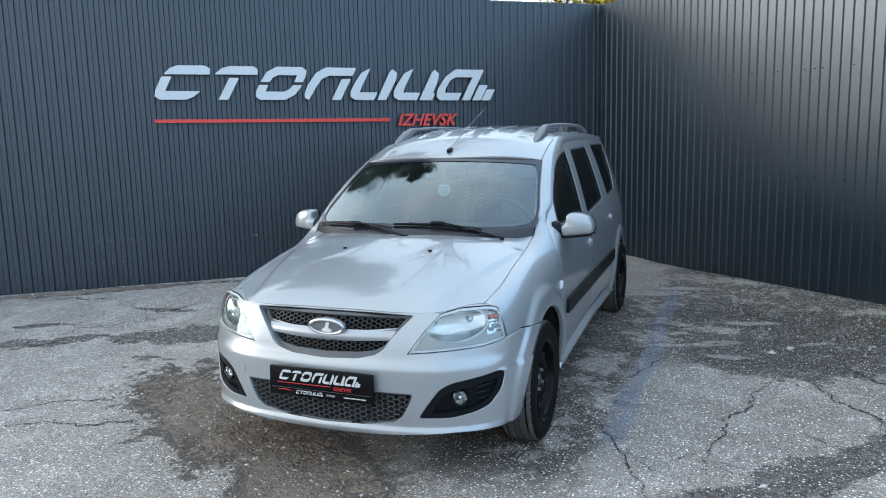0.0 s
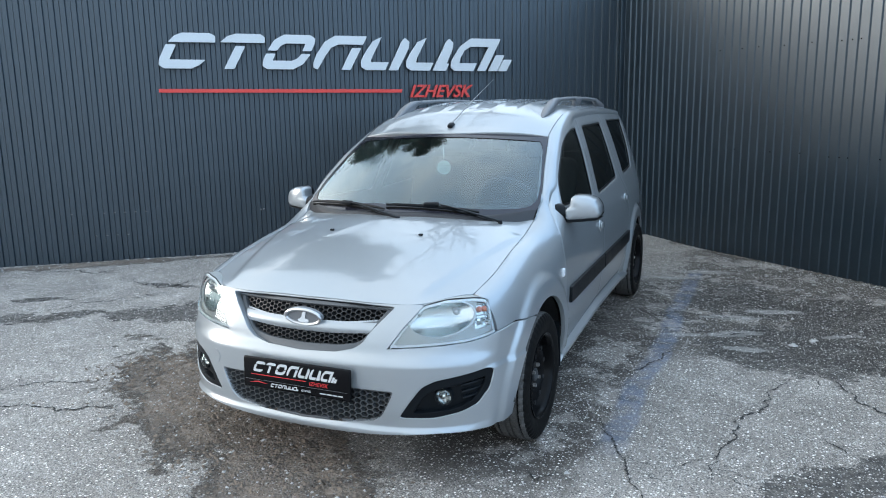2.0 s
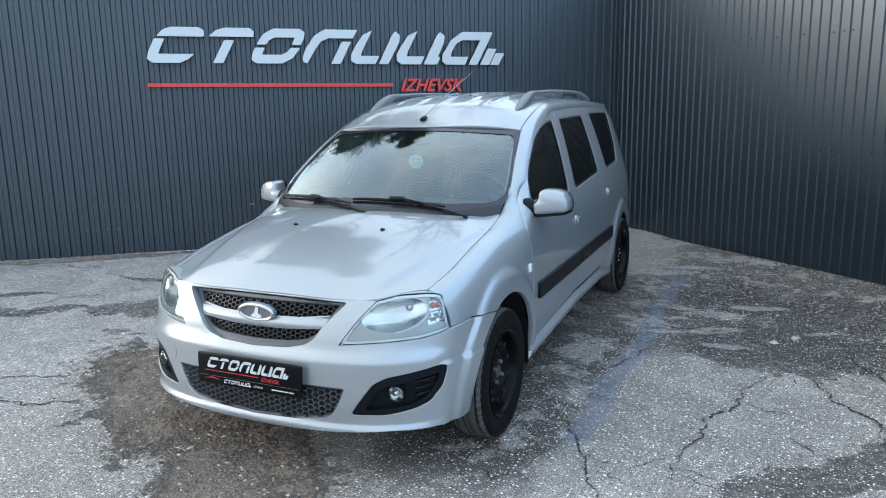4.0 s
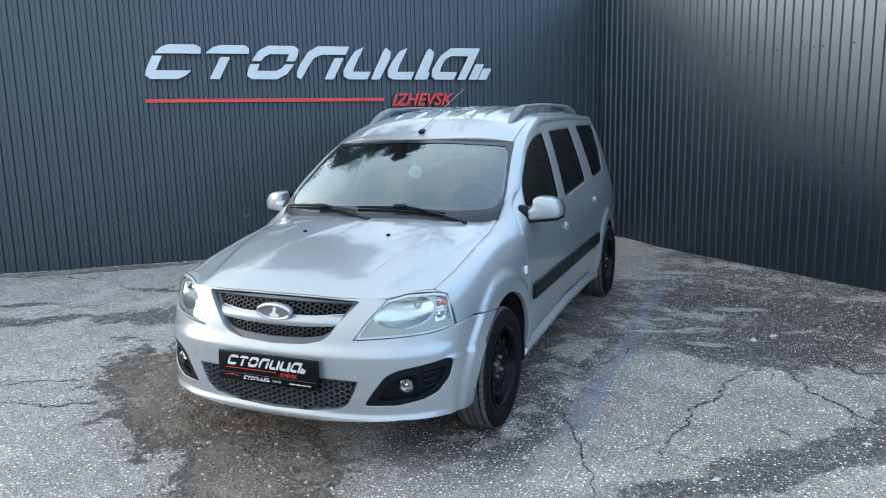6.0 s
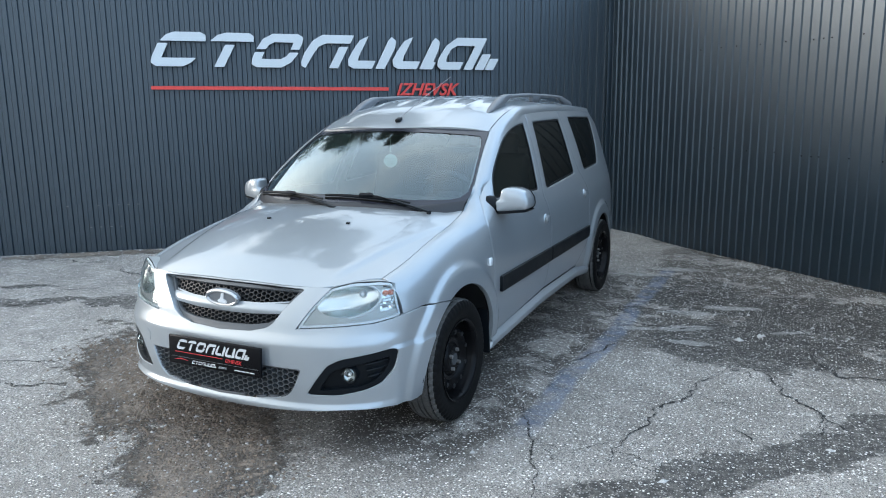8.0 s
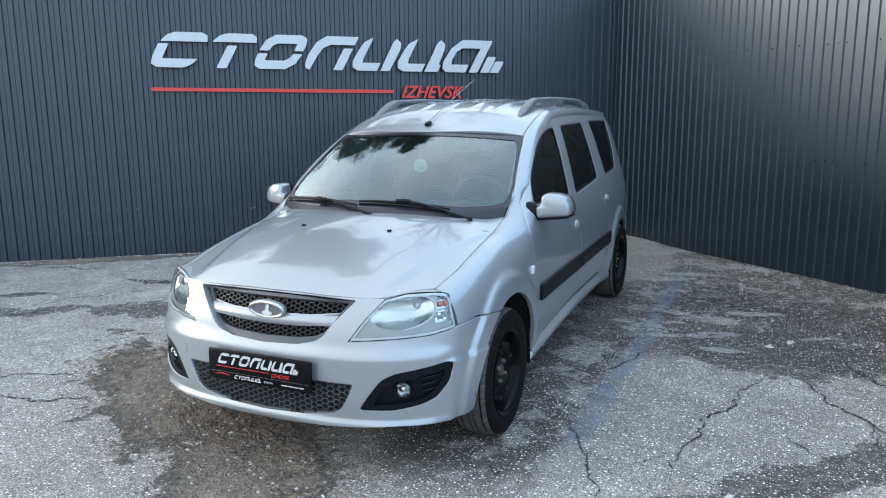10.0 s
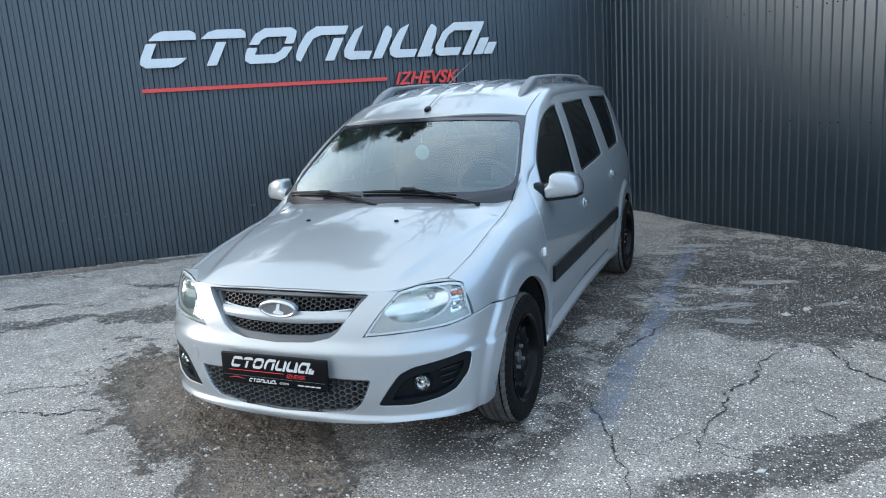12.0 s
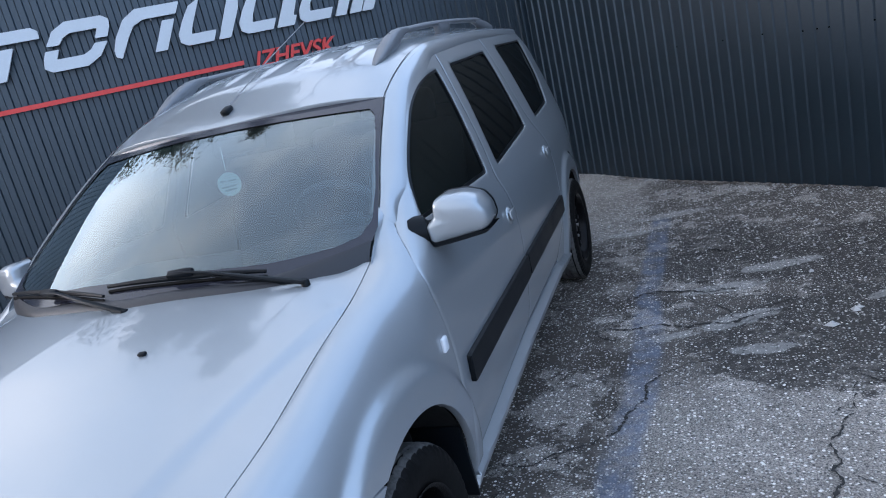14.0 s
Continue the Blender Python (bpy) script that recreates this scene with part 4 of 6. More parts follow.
def wing_at(y, q):
    """Wing: upright up to 0.6 m, then rounding over to the edge of the bonnet at q = 0.6 + ROUND."""
    if q <= .6:
        return Vector((side(y, q) + flare(y, q), y, q))
    a = min(1, (q - .6) / ROUND) * math.pi / 2
    p = 2.1 + .3 * smooth(-.1, .45, y)
    w, xh, zh = side(y, .6), hood_edge_x(y), hood_edge_z(y)
    z = .6 + (zh - .6) * math.sin(a) ** (2 / p)
    return Vector((xh + (w - xh) * max(0, math.cos(a)) ** (2 / p) + flare(y, z), y, z))


SHUT_OFF = [side(y, z) - wing_at(y, q_at(y, z)).x + flare(y, z) for y, z in SHUT_LINE]


def fender_at(y, q):
    """The wing, which takes up the door's own curve where the two meet."""
    v = wing_at(y, q)
    d = np.hypot(SHUT_LINE[:, 0] - y, SHUT_LINE[:, 1] - v.z)
    k = int(d.argmin())
    v.x += SHUT_OFF[k] * (1 - smooth(0, .20, float(d[k]))) * (1 - smooth(.90, 1.0, (q - .6) / ROUND))
    return v


screen_mid = curve([(.0, .86), (.18, .985), (.40, 1.135), (.65, 1.29), (.92, 1.43), (1.1, 1.52)])


def screen_at(x, y):
    return Vector((x, y, screen_mid(y - 0.2 * (abs(x) / .7) ** 2)))


roof_mid = curve([(.85, 1.400), (.91, 1.433), (1.0, 1.472), (1.2, 1.545), (1.5, 1.597), (2.0, 1.622), (2.6, 1.622), (3.2, 1.595), (3.55, 1.54)])
roof_x = curve([(.85, .61), (.99, .605), (1.15, .602), (1.35, .598), (1.55, .594), (2.3, .588), (3.3, .56), (3.6, .53)])
roof_z = curve([(.85, 1.33), (.99, 1.394), (1.15, 1.458), (1.35, 1.512), (1.55, 1.54), (2.3, 1.556), (3.3, 1.535), (3.6, 1.48)])


def roof_at(s, y):
    """s runs from -1 to 1 across the roof."""
    z = roof_z(y) + (roof_mid(y) - roof_z(y)) * (1 - abs(s) ** 3)
    rib = max(0, math.cos(s * roof_x(y) * 2 * math.pi / 0.17)) ** 3
    z += 0.007 * rib * smooth(1.2, 1.32, y) * (1 - smooth(2.9, 3.1, y)) * (1 - smooth(.62, .75, abs(s)))
    return Vector((s * roof_x(y), y, z))


def mirrored(fn, sg):
    def g(a, b):
        p = fn(a, b)
        return Vector((p.x * sg, p.y, p.z))
    return g


def side_at(y, z):
    return Vector((side(y, z) + flare(y, z), y, z))


def side_in(d):
    def g(y, z):
        return Vector((side(y, z) - d, y, z))
    return g


def arch_line(arch, a0, a1, n=22):
    cy, cz, r = arch
    return [(cy + r * math.cos(radians(a0 + (a1 - a0) * k / n)), cz + r * math.sin(radians(a0 + (a1 - a0) * k / n))) for k in range(n + 1)]


# outlines of the side: distance along the car, height
PILLAR = [(.63, 1.145), (.77, 1.25), (.93, 1.345), (1.12, 1.42), (1.33, 1.468), (1.545, 1.495)]
DOOR_EDGE = bent([(.54, 1.055), *PILLAR], 6)
PILLAR = DOOR_EDGE[1:]
SHUT_B = [(1.50, 1.33), (1.46, 1.11), (1.422, .986), (1.458, .89), (1.487, .79), (1.49, .695), (1.46, .586), (1.438, .47), (1.386, .365)]
SHUT_C = [(2.325, 1.344), (2.345, 1.129), (2.395, 1.031), (2.495, .92), (2.494, .81), (2.485, .63), (2.456, .505), (2.31, .424), (2.17, .362)]
SHUT_B, SHUT_C = bent(SHUT_B, 4), bent(SHUT_C, 4)
FRONT_WINDOW = [*bent([(.60, 1.033), (.628, 1.085), (.70, 1.163), (.84, 1.258), (1.0, 1.343), (1.16, 1.397), (1.32, 1.427), (1.462, 1.437)], 5), *bent([(1.462, 1.437), (1.425, 1.26), (1.352, 1.008)], 4)[1:]]
REAR_WINDOW = [(1.508, 1.002), (1.633, 1.442), (2.268, 1.455), (2.245, 1.048)]
QUARTER_WINDOW = [(2.52, 1.05), (2.512, 1.467), (3.25, 1.462), (3.16, 1.22), (3.02, 1.072)]


def nudged(pts, d):
    return [(a + d, b) for a, b in pts]


def shrunk(pts, d):
    """The outline moved in by d, square to its edges."""
    n = len(pts)
    turn = 1 if sum(pts[i - 1][0] * pts[i][1] - pts[i][0] * pts[i - 1][1] for i in range(n)) > 0 else -1
    out = []
    for i in range(n):
        p = Vector(pts[i])
        a, b = p - Vector(pts[i - 1]), Vector(pts[(i + 1) % n]) - p
        a, b = a.normalized() if a.length > 1e-7 else b.normalized(), b.normalized() if b.length > 1e-7 else a.normalized()
        na, nb = Vector((-a.y, a.x)) * turn, Vector((-b.y, b.x)) * turn
        m = (na + nb)
        m = m.normalized() if m.length > 1e-6 else na
        out.append(tuple(p + m * min(2.2, 1 / max(.2, m.dot(na))) * d))
    return out


# ---- the car: body panels ----
car = thing("car", "silver estate car with black steel wheels and roof rails on asphalt", "car")


def nose_loop(half):
    """A closed loop round the nose out of its left half (x, z)."""
    left = [(s_at_x(x), z) for x, z in half]
    return left + [(-s, z) for s, z in left[::-1] if abs(s) > 1e-6]


LAMP = [(.394, .600), (.455, .69), (.519, .770), (.598, .789), (.692, .790), (.744, .783), (.766, .757), (.781, .643), (.70, .621), (.551, .611)]
GRILLE_HOLE = [(0, .771), (.22, .770), (.410, .764), (.378, .729), (.346, .694), (.314, .656), (.288, .618), (.25, .592), (.17, .573), (0, .565)]
UPPER_SLOT = [(0, .750), (.22, .749), (.372, .744), (.352, .720), (.332, .696), (.2, .687), (0, .683)]
LOWER_SLOT = [(0, .642), (.16, .647), (.304, .656), (.282, .626), (.247, .607), (.17, .596), (0, .591)]
GRILLE_BAR = [(0, .690), (.2, .692), (.338, .702), (.322, .674), (.309, .652), (.16, .643), (0, .638)]
INTAKE = [(0, .436), (.2, .436), (.432, .432), (.405, .37), (.378, .32), (.34, .294), (.2, .276), (0, .270)]
FOG_BEZEL = [(.446, .318), (.49, .385), (.54, .453), (.592, .480), (.668, .493), (.766, .513), (.775, .497), (.766, .42), (.737, .364), (.683, .337), (.585, .317)]


def build_nose():
    lamp = [(s_at_x(x), z) for x, z in LAMP]
    arch = [(s_at_y(y), z) for y, z in arch_line(ARCH_F, 117, 187, 10)]
    half = [(0, .779), (s_at_x(.3), .777), (s_at_x(.45), .773), *lamp[2::-1], *lamp[:6:-1], (s_at_y(-.33), .653), (s_at_y(-.2), .645), *arch,
            (s_at_y(-.37), .236), (s_at_x(.74), .250), (s_at_x(.6), .256), (s_at_x(.34), .243), (0, .226)]
    outline = half + [(-s, z) for s, z in half[-2:0:-1]]
    fog = rounded([(s_at_x(x), z) for x, z in FOG_BEZEL], 0.02)
    holes = [rounded(nose_loop(GRILLE_HOLE), 0.014), rounded(nose_loop(INTAKE), 0.015), fog, [(-s, z) for s, z in fog]]
    bumper = part("front_bumper", panel(outline, holes, 0.0095, bumper_at, (0, -1, 0), 0.045), PAINT, car, "silver front bumper round a dark grille")
    # the grille stands back from the bumper, more so towards its ends
    def recess(s, z, d=0.0):
        return bumper_at(s, z, .010 + .034 * min(1, abs(s) / .42) ** 2 + d)
    slots = [rounded(nose_loop(UPPER_SLOT), .008), rounded(nose_loop(LOWER_SLOT), .010)]
    frame_loop = nose_loop(GRILLE_HOLE)
    part("grille_surround", panel(rounded(shrunk(frame_loop, -.004), 0.014), slots, 0.008, recess, (0, -1, 0), 0.02), SURROUND, bumper, "dark grey grille surround")
    part("grille_bar", panel(rounded(nose_loop(GRILLE_BAR), .006), [], 0.008, lambda s, z: recess(s, z, -.010 + .010 * (abs(z - .668) / .024) ** 2), (0, -1, 0), 0.012), PAINT, bumper, "silver bar across the grille")
    for slot in slots:
        part("honeycomb_grille", honeycomb(slot, 0.029, 0.0185, recess), GRILLE, bumper, "honeycomb grille insert")
        part("grille_backing", panel(slot, [], 0.03, lambda s, z: recess(s, z, 0.05), (0, -1, 0), 0), LINER, bumper)
    outer = nose_loop(INTAKE)
    inner = rounded(shrunk(outer, .006), 0.01)
    part("grille_surround", panel(outer, [inner], 0.008, lambda s, z: bumper_at(s, z, 0.006), (0, -1, 0), 0.014), SURROUND, bumper, "dark grey intake surround")
    part("honeycomb_grille", honeycomb(inner, 0.036, 0.0235, bumper_at), INTAKE_GREY, bumper, "honeycomb intake grille")
    part("grille_backing", panel(outer, [], 0.03, lambda s, z: bumper_at(s, z, 0.05), (0, -1, 0), 0), LINER, bumper)
    for sg in (1, -1):
        build_fog(bumper, fog, sg)
    # tow-eye cover
    ring = [(s_at_x(-.47) + .026 * math.cos(a / 14 * math.tau), .475 + .03 * math.sin(a / 14 * math.tau)) for a in range(14)]
    part("tow_eye_cover", panel(ring, [], 0.006, bumper_at, (0, -1, 0), 0.004, lift=0.002), PAINT, bumper)
    return bumper


def honeycomb(loop, w, h, at):
    """Six-sided cells with rims of real depth, within the loop."""
    bm = bmesh.new()
    o = np.array(loop)
    lo, hi = o.min(0), o.max(0)
    rows, cols = int((hi[1] - lo[1]) / h) + 3, int((hi[0] - lo[0]) / (w * .75)) + 3
    shape6 = [(-.5, 0), (-.25, .5), (.25, .5), (.5, 0), (.25, -.5), (-.25, -.5)]
    mid = (lo + hi) / 2
    for i in range(-cols // 2, cols // 2 + 1):
        for j in range(-rows // 2, rows // 2 + 1):
            cx, cz = mid[0] + i * w * .75, mid[1] + (j + .5 * (i % 2)) * h
            if not inside(np.array([cx]), np.array([cz]), loop)[0]:
                continue
            layers = []
            for k, d in ((1.0, .012), (.87, .012), (.80, .040)):
                layers.append([bm.verts.new(at(cx + a * w * k, cz + b * h * k, d)) for a, b in shape6])
            for p, q in zip(layers, layers[1:]):
                for n in range(6):
                    bm.faces.new((p[n], p[(n + 1) % 6], q[(n + 1) % 6], q[n]))
    bmesh.ops.recalc_face_normals(bm, faces=bm.faces[:])
    return bm


FOG_BASIN = [(.505, .336), (.560, .420), (.600, .440), (.70, .456), (.822, .478), (.822, .45), (.795, .404), (.752, .374), (.68, .350)]


def build_fog(bumper, loop, sg):
    """Frame with a broad lip, a sunk basin with three ribs, and a round lamp that looks forward out of it."""
    tag = (lambda s, z, d=0.0: bumper_at(sg * s, z, d))
    basin = rounded(FOG_BASIN, .022)
    bez = part("fog_bezel", panel(shrunk(loop, .003), [basin], 0.008, lambda s, z: tag(s, z, 0.004), (0, -1, 0), 0.034), BLACK_PLASTIC, bumper, "black plastic fog lamp bezel")
    part("bezel_basin", panel(shrunk(basin, -.002), [], 0.012, lambda s, z: tag(s, z, 0.034 - 0.014 * smooth(.60, .84, s)), (0, -1, 0), 0), BLACK_PLASTIC, bez)
    for k in range(3):
        z = .446 - .028 * k
        a, b = .715 + .004 * k, .835 - .018 * k
        pts = [tag(a + (b - a) * i / 8, z + .016 * i / 8, .020 - .008 * i / 8) for i in range(9)]
        part("bezel_rib", tube(pts, lambda t: .003 + .007 * math.sin(math.pi * min(1, t + .25)), 8, .7), BLACK_PLASTIC, bez)
    m = Matrix.Translation(tag(.640, .405, .018)) @ pose(0, 0, 0, 0, 0, 14 * sg)
    for name, pr, mat in (("fog_ring", [(.03, .040), (.000, .038), (-.006, .035), (-.004, .031), (.02, .030)], BLACK_PLASTIC), ("fog_reflector", [(.020, .002), (.018, .012), (.010, .022), (-.002, .031)], REFLECTOR), ("fog_lens", [(-.018, .0005), (-.016, .012), (-.011, .023), (-.004, .031)], LENS), ("fog_bulb", [(.0, .0005), (.002, .006), (.008, .009), (.018, .008)], CHROME)):
        bm = lathe(pr, 28, "y")
        bmesh.ops.transform(bm, matrix=m, verts=bm.verts[:])
        part(name, bm, mat, bez)


def build_hood():
    def half_front(x):
        return curve([(0, -.652), (.25, -.645), (.43, -.621), (.49, -.598), (.535, -.565), (.58, -.505), (.655, -.432), (.68, -.42)])(abs(x))
    rear = curve([(0, .185), (.37, .235), (.60, .345), (.69, .415)])
    edge = [(hood_edge_x(y) - .004, y) for y in np.linspace(-.405, .405, 18)]
    right_side = [(x, half_front(x)) for x in np.linspace(0, .665, 24)] + edge + [(x, rear(x)) for x in np.linspace(.675, 0.02, 20)]
    outline = right_side + [(-x, y) for x, y in right_side[::-1] if x > 1e-6]
    hood = part("bonnet", panel(outline, [], 0.016, hood_at, (0, 0, 1), 0.014), PAINT, car, "silver bonnet with two washer nozzles")
    for sg in (1, -1):
        ys = np.linspace(-.40, .44, 40)
        inner = [(sg * (hood_edge_x(y) - .035), y, min(hood_edge_z(y), hood_at(.66, y).z) - .012) for y in ys]
        outer = [(sg * (hood_edge_x(y) + .012), y, hood_edge_z(y) - .012) for y in ys]
        part("bonnet_channel", ribbon(inner, outer, 2, (0, 0, 1)), PAINT, hood)
    lip = [hood_at(x, half_front(x)) + Vector((0, .004, -.013)) for x in np.linspace(-.60, .60, 41)]
    part("bonnet_seal", tube(lip, .005, 6), BLACK_PLASTIC, hood)
    for x in (-.25, .25):
        bm = bmesh.new()
        box(bm, (.022, .015, .009), Matrix.Translation(hood_at(x, -.043) + Vector((0, 0, .004))) @ pose(0, 0, 0, 10, 0, 0), .004)
        part("washer_nozzle", bm, BLACK_PLASTIC, hood)
    return hood


def build_lamp(sg):
    """Headlight: a deep oval bowl with flutes and a shielded bulb, a bright arc beside it, and a stack of cells with the indicator."""
    loop = [(s_at_x(x), z) for x, z in LAMP]
    at = (lambda s, z, d=0.0: bumper_at(sg * s, z, d))
    soft_loop = rounded(loop, .012, 4)
    small = shrunk(soft_loop, .004)
    bowl = [(.614 + .134 * math.cos(a) + .020 * math.sin(a), .713 + .064 * math.sin(a)) for a in [math.tau * k / 48 for k in range(48)]]
    column = rounded([(.762, .664), (.866, .676), (.858, .766), (.752, .774)], .010, 3)

    def bowl_deep(s, z):
        u, v = (s - .614 - .020 * (z - .713) / .064) / .134, (z - .713) / .064
        return .016 + .032 * (1 - min(1, u * u + v * v))
    housing = part("headlight", panel(small, [bowl, column], 0.010, lambda s, z: at(s, z, .016), (0, -1, 0), .004), LAMP_SHELL, car, "clear headlight with an amber indicator")
    part("lens", panel(small, [], 0.012, lambda s, z: at(s, z, .002), (0, -1, 0), .004), LENS, housing, "clear lens")
    part("seal", panel(soft_loop, [shrunk(soft_loop, .0045)], 0.007, lambda s, z: at(s, z, .007), (0, -1, 0), .01), BLACK_PLASTIC, housing)
    part("lens_edge", panel(small, [shrunk(small, .009)], 0.007, lambda s, z: at(s, z, .0065), (0, -1, 0), .006), WHITE_PLASTIC, housing, "pale moulded edge of the lens")
    part("reflector", panel(bowl, [], 0.008, lambda s, z: at(s, z, bowl_deep(s, z)), (0, -1, 0), 0), REFLECTOR, housing, "polished oval reflector")
    for k in range(12):
        s0 = .520 + .014 * k
        pts = [at(s0 + .004 * i, .716 + .042 * i / 5, bowl_deep(s0 + .004 * i, .716 + .042 * i / 5) - .003) for i in range(6)]
        part("reflector_flute", tube(pts, .0028, 6), REFLECTOR, housing)
    for k in range(4):
        pts = [at(.550 + .032 * k + .022 * i / 4, .686 - .010 * math.sin(math.pi * i / 4), bowl_deep(.55 + .032 * k + .022 * i / 4, .686) - .002) for i in range(5)]
        part("reflector_step", tube(pts, .0025, 6), CHROME, housing)
    arc_pts = [at(.614 + .137 * math.cos(a) + .020 * math.sin(a), .713 + .066 * math.sin(a), .012) for a in [math.radians(-78 + 150 * k / 24) for k in range(25)]]
    part("bright_arc", tube(arc_pts, lambda t: .0025 + .0035 * math.sin(math.pi * t), 8), WHITE_PLASTIC, housing, "pale arc round the reflector")
    rest = [at(.614 + .135 * math.cos(a) + .020 * math.sin(a), .713 + .064 * math.sin(a), .014) for a in [math.radians(72 + 210 * k / 30) for k in range(31)]]
    part("lamp_bead", tube(rest, .0018, 6), REFLECTOR, housing)
    m = Matrix.Translation(at(.672, .738, .034)) @ pose(0, 0, 0, -6, 0, 24 * sg)
    shield = lathe([(-.016, .0005), (-.015, .008), (-.008, .014), (.004, .017), (.022, .016)], 20, "y")
    bmesh.ops.transform(shield, matrix=m, verts=shield.verts[:])
    part("bulb", shield, BADGE, housing, "grey bulb shield")
    cell = part("cell_backing", panel(shrunk(column, -.003), [], 0.010, lambda s, z: at(s, z, .034), (0, -1, 0), -.018), REFLECTOR, housing)
    for z0 in (.690, .716, .760):
        pts = [at(.756 + .10 * i / 6, z0 + .006 * i / 6, .020) for i in range(7)]
        part("cell_bar", tube(pts, .0022, 6), LAMP_SHELL, cell)
    for s0 in (.782, .822):
        m = Matrix.Translation(at(s0, .738, .026)) @ pose(0, 0, 0, 0, 0, 42 * sg)
        bead = lathe([(-.010, .0005), (-.008, .007), (-.003, .0115), (.004, .0132)], 16, "y")
        bmesh.ops.transform(bead, matrix=m, verts=bead.verts[:])
        part("indicator", bead, AMBER, cell, "amber indicator bulb")
    for k in range(10):
        s0, z0 = .768 + .017 * (k % 5), .677 + .018 * (k // 5) + .002 * (k % 3)
        m = Matrix.Translation(at(s0, z0 + .003, .028)) @ pose(0, 0, 0, 12 * (k % 3) - 12, 0, 40 * sg + 14 * (k % 2))
        bm = bmesh.new()
        box(bm, (.013, .004, .012), m, .0012, 1)
        part("cell_facet", bm, CHROME, cell)
    # light strip between the lens and the shut line of the bonnet
    top = bent([(s, z) for s, z in loop[2:6]], 6)
    front_edge = curve([(0, -.652), (.25, -.645), (.43, -.621), (.49, -.598), (.535, -.565), (.58, -.505), (.655, -.432), (.68, -.42)])
    low_line = [at(s, z, .006) for s, z in top]
    high_line = [hood_at(p.x * .985, max(p.y + .004, front_edge(min(.68, abs(p.x))) + .004)) + Vector((0, 0, -.011)) for p in low_line]
    high_line = [Vector((q.x, q.y, min(q.z, p.z + .016))) for p, q in zip(low_line, high_line)]
    part("lamp_top_strip", ribbon(low_line, high_line, 4, (0, -.4, 1), .003), LAMP_SHELL, housing, "grey strip above the lens")


def build_fender(sg):
    arch = [(y, q_at(y, z)) for y, z in arch_line(ARCH_F, 115, -1, 26)]
    top = .6 + ROUND
    outline = [(-.437, q_at(-.43, .648)), (-.33, q_at(-.33, .660)), (-.2, q_at(-.2, .651)), *arch, *[(y - .006, q_at(y, z)) for y, z in SHUT_A], (.536, top),
               *[(y, top) for y in np.linspace(.52, -.425, 16)], (-.440, q_at(-.43, .75))]
    f = part("front_wing", panel(outline, [], 0.0125, mirrored(fender_at, sg), (sg, 0, 0), 0.02), PAINT, car, "silver front wing with flared arch")
    c = fender_at(.40, q_at(.40, .722))
    bm = bmesh.new()
    box(bm, (.014, .034, .044), Matrix.Translation((sg * (c.x + .004), c.y, c.z)), .0065, 3)
    part("side_repeater", bm, WHITE_PLASTIC, f, "white side repeater")
    return f


def side_panel(name, outline, holes, sg, label, pitch=0.013):
    return part(name, panel(outline, holes, pitch, mirrored(side_at, sg), (sg, 0, 0), 0.016, chamfer=0.0034), PAINT, car, label)


def glass_pane(parent, loop, sg, mat, r=.03):
    part("window_seal", panel(rounded(loop, r), [rounded(shrunk(loop, .013), r)], 0.008, mirrored(side_in(.006), sg), (sg, 0, 0), 0.01), BLACK_PLASTIC, parent, "black rubber window seal")
    part("window_glass", panel(rounded(shrunk(loop, .006), r), [], 0.013, mirrored(side_in(.012), sg), (sg, 0, 0), 0), mat, parent, "dark tinted window glass")


def handle(door, y, z, sg):
    x = side(y, z)
    bm = lathe([(.012, .0005), (.011, .018), (.007, .034), (.001, .043), (-.006, .046)], 28, "x")
    bmesh.ops.transform(bm, matrix=Matrix.Translation((sg * x, y, z)) @ Matrix.Diagonal((sg, 1.0, .85, 1)), verts=bm.verts[:])
    bmesh.ops.recalc_face_normals(bm, faces=bm.faces[:])
    base = part("door_handle", bm, PAINT, door, "silver oval pull handle")
    bm = bmesh.new()
    box(bm, (.010, .086, .034), Matrix.Translation((sg * (x + .014), y + .004, z + .008)) @ pose(0, 0, 0, 0, -10 * sg, 0), .0045, 2)
    part("handle_flap", bm, PAINT, base)


def moulding(door, y0, y1, sg):
    def low(y):
        return .527 + .006 * (y - .55)

    pts = [(y, low(y)) for y in np.linspace(y0, y1, 10)] + [(y, low(y) + .086) for y in np.linspace(y1, y0, 10)]
    part("side_moulding", panel(rounded(pts, .006, 2), [], 0.014, mirrored(side_at, sg), (sg, 0, 0), 0.018, lift=0.016), BLACK_PLASTIC, door, "black plastic side moulding")


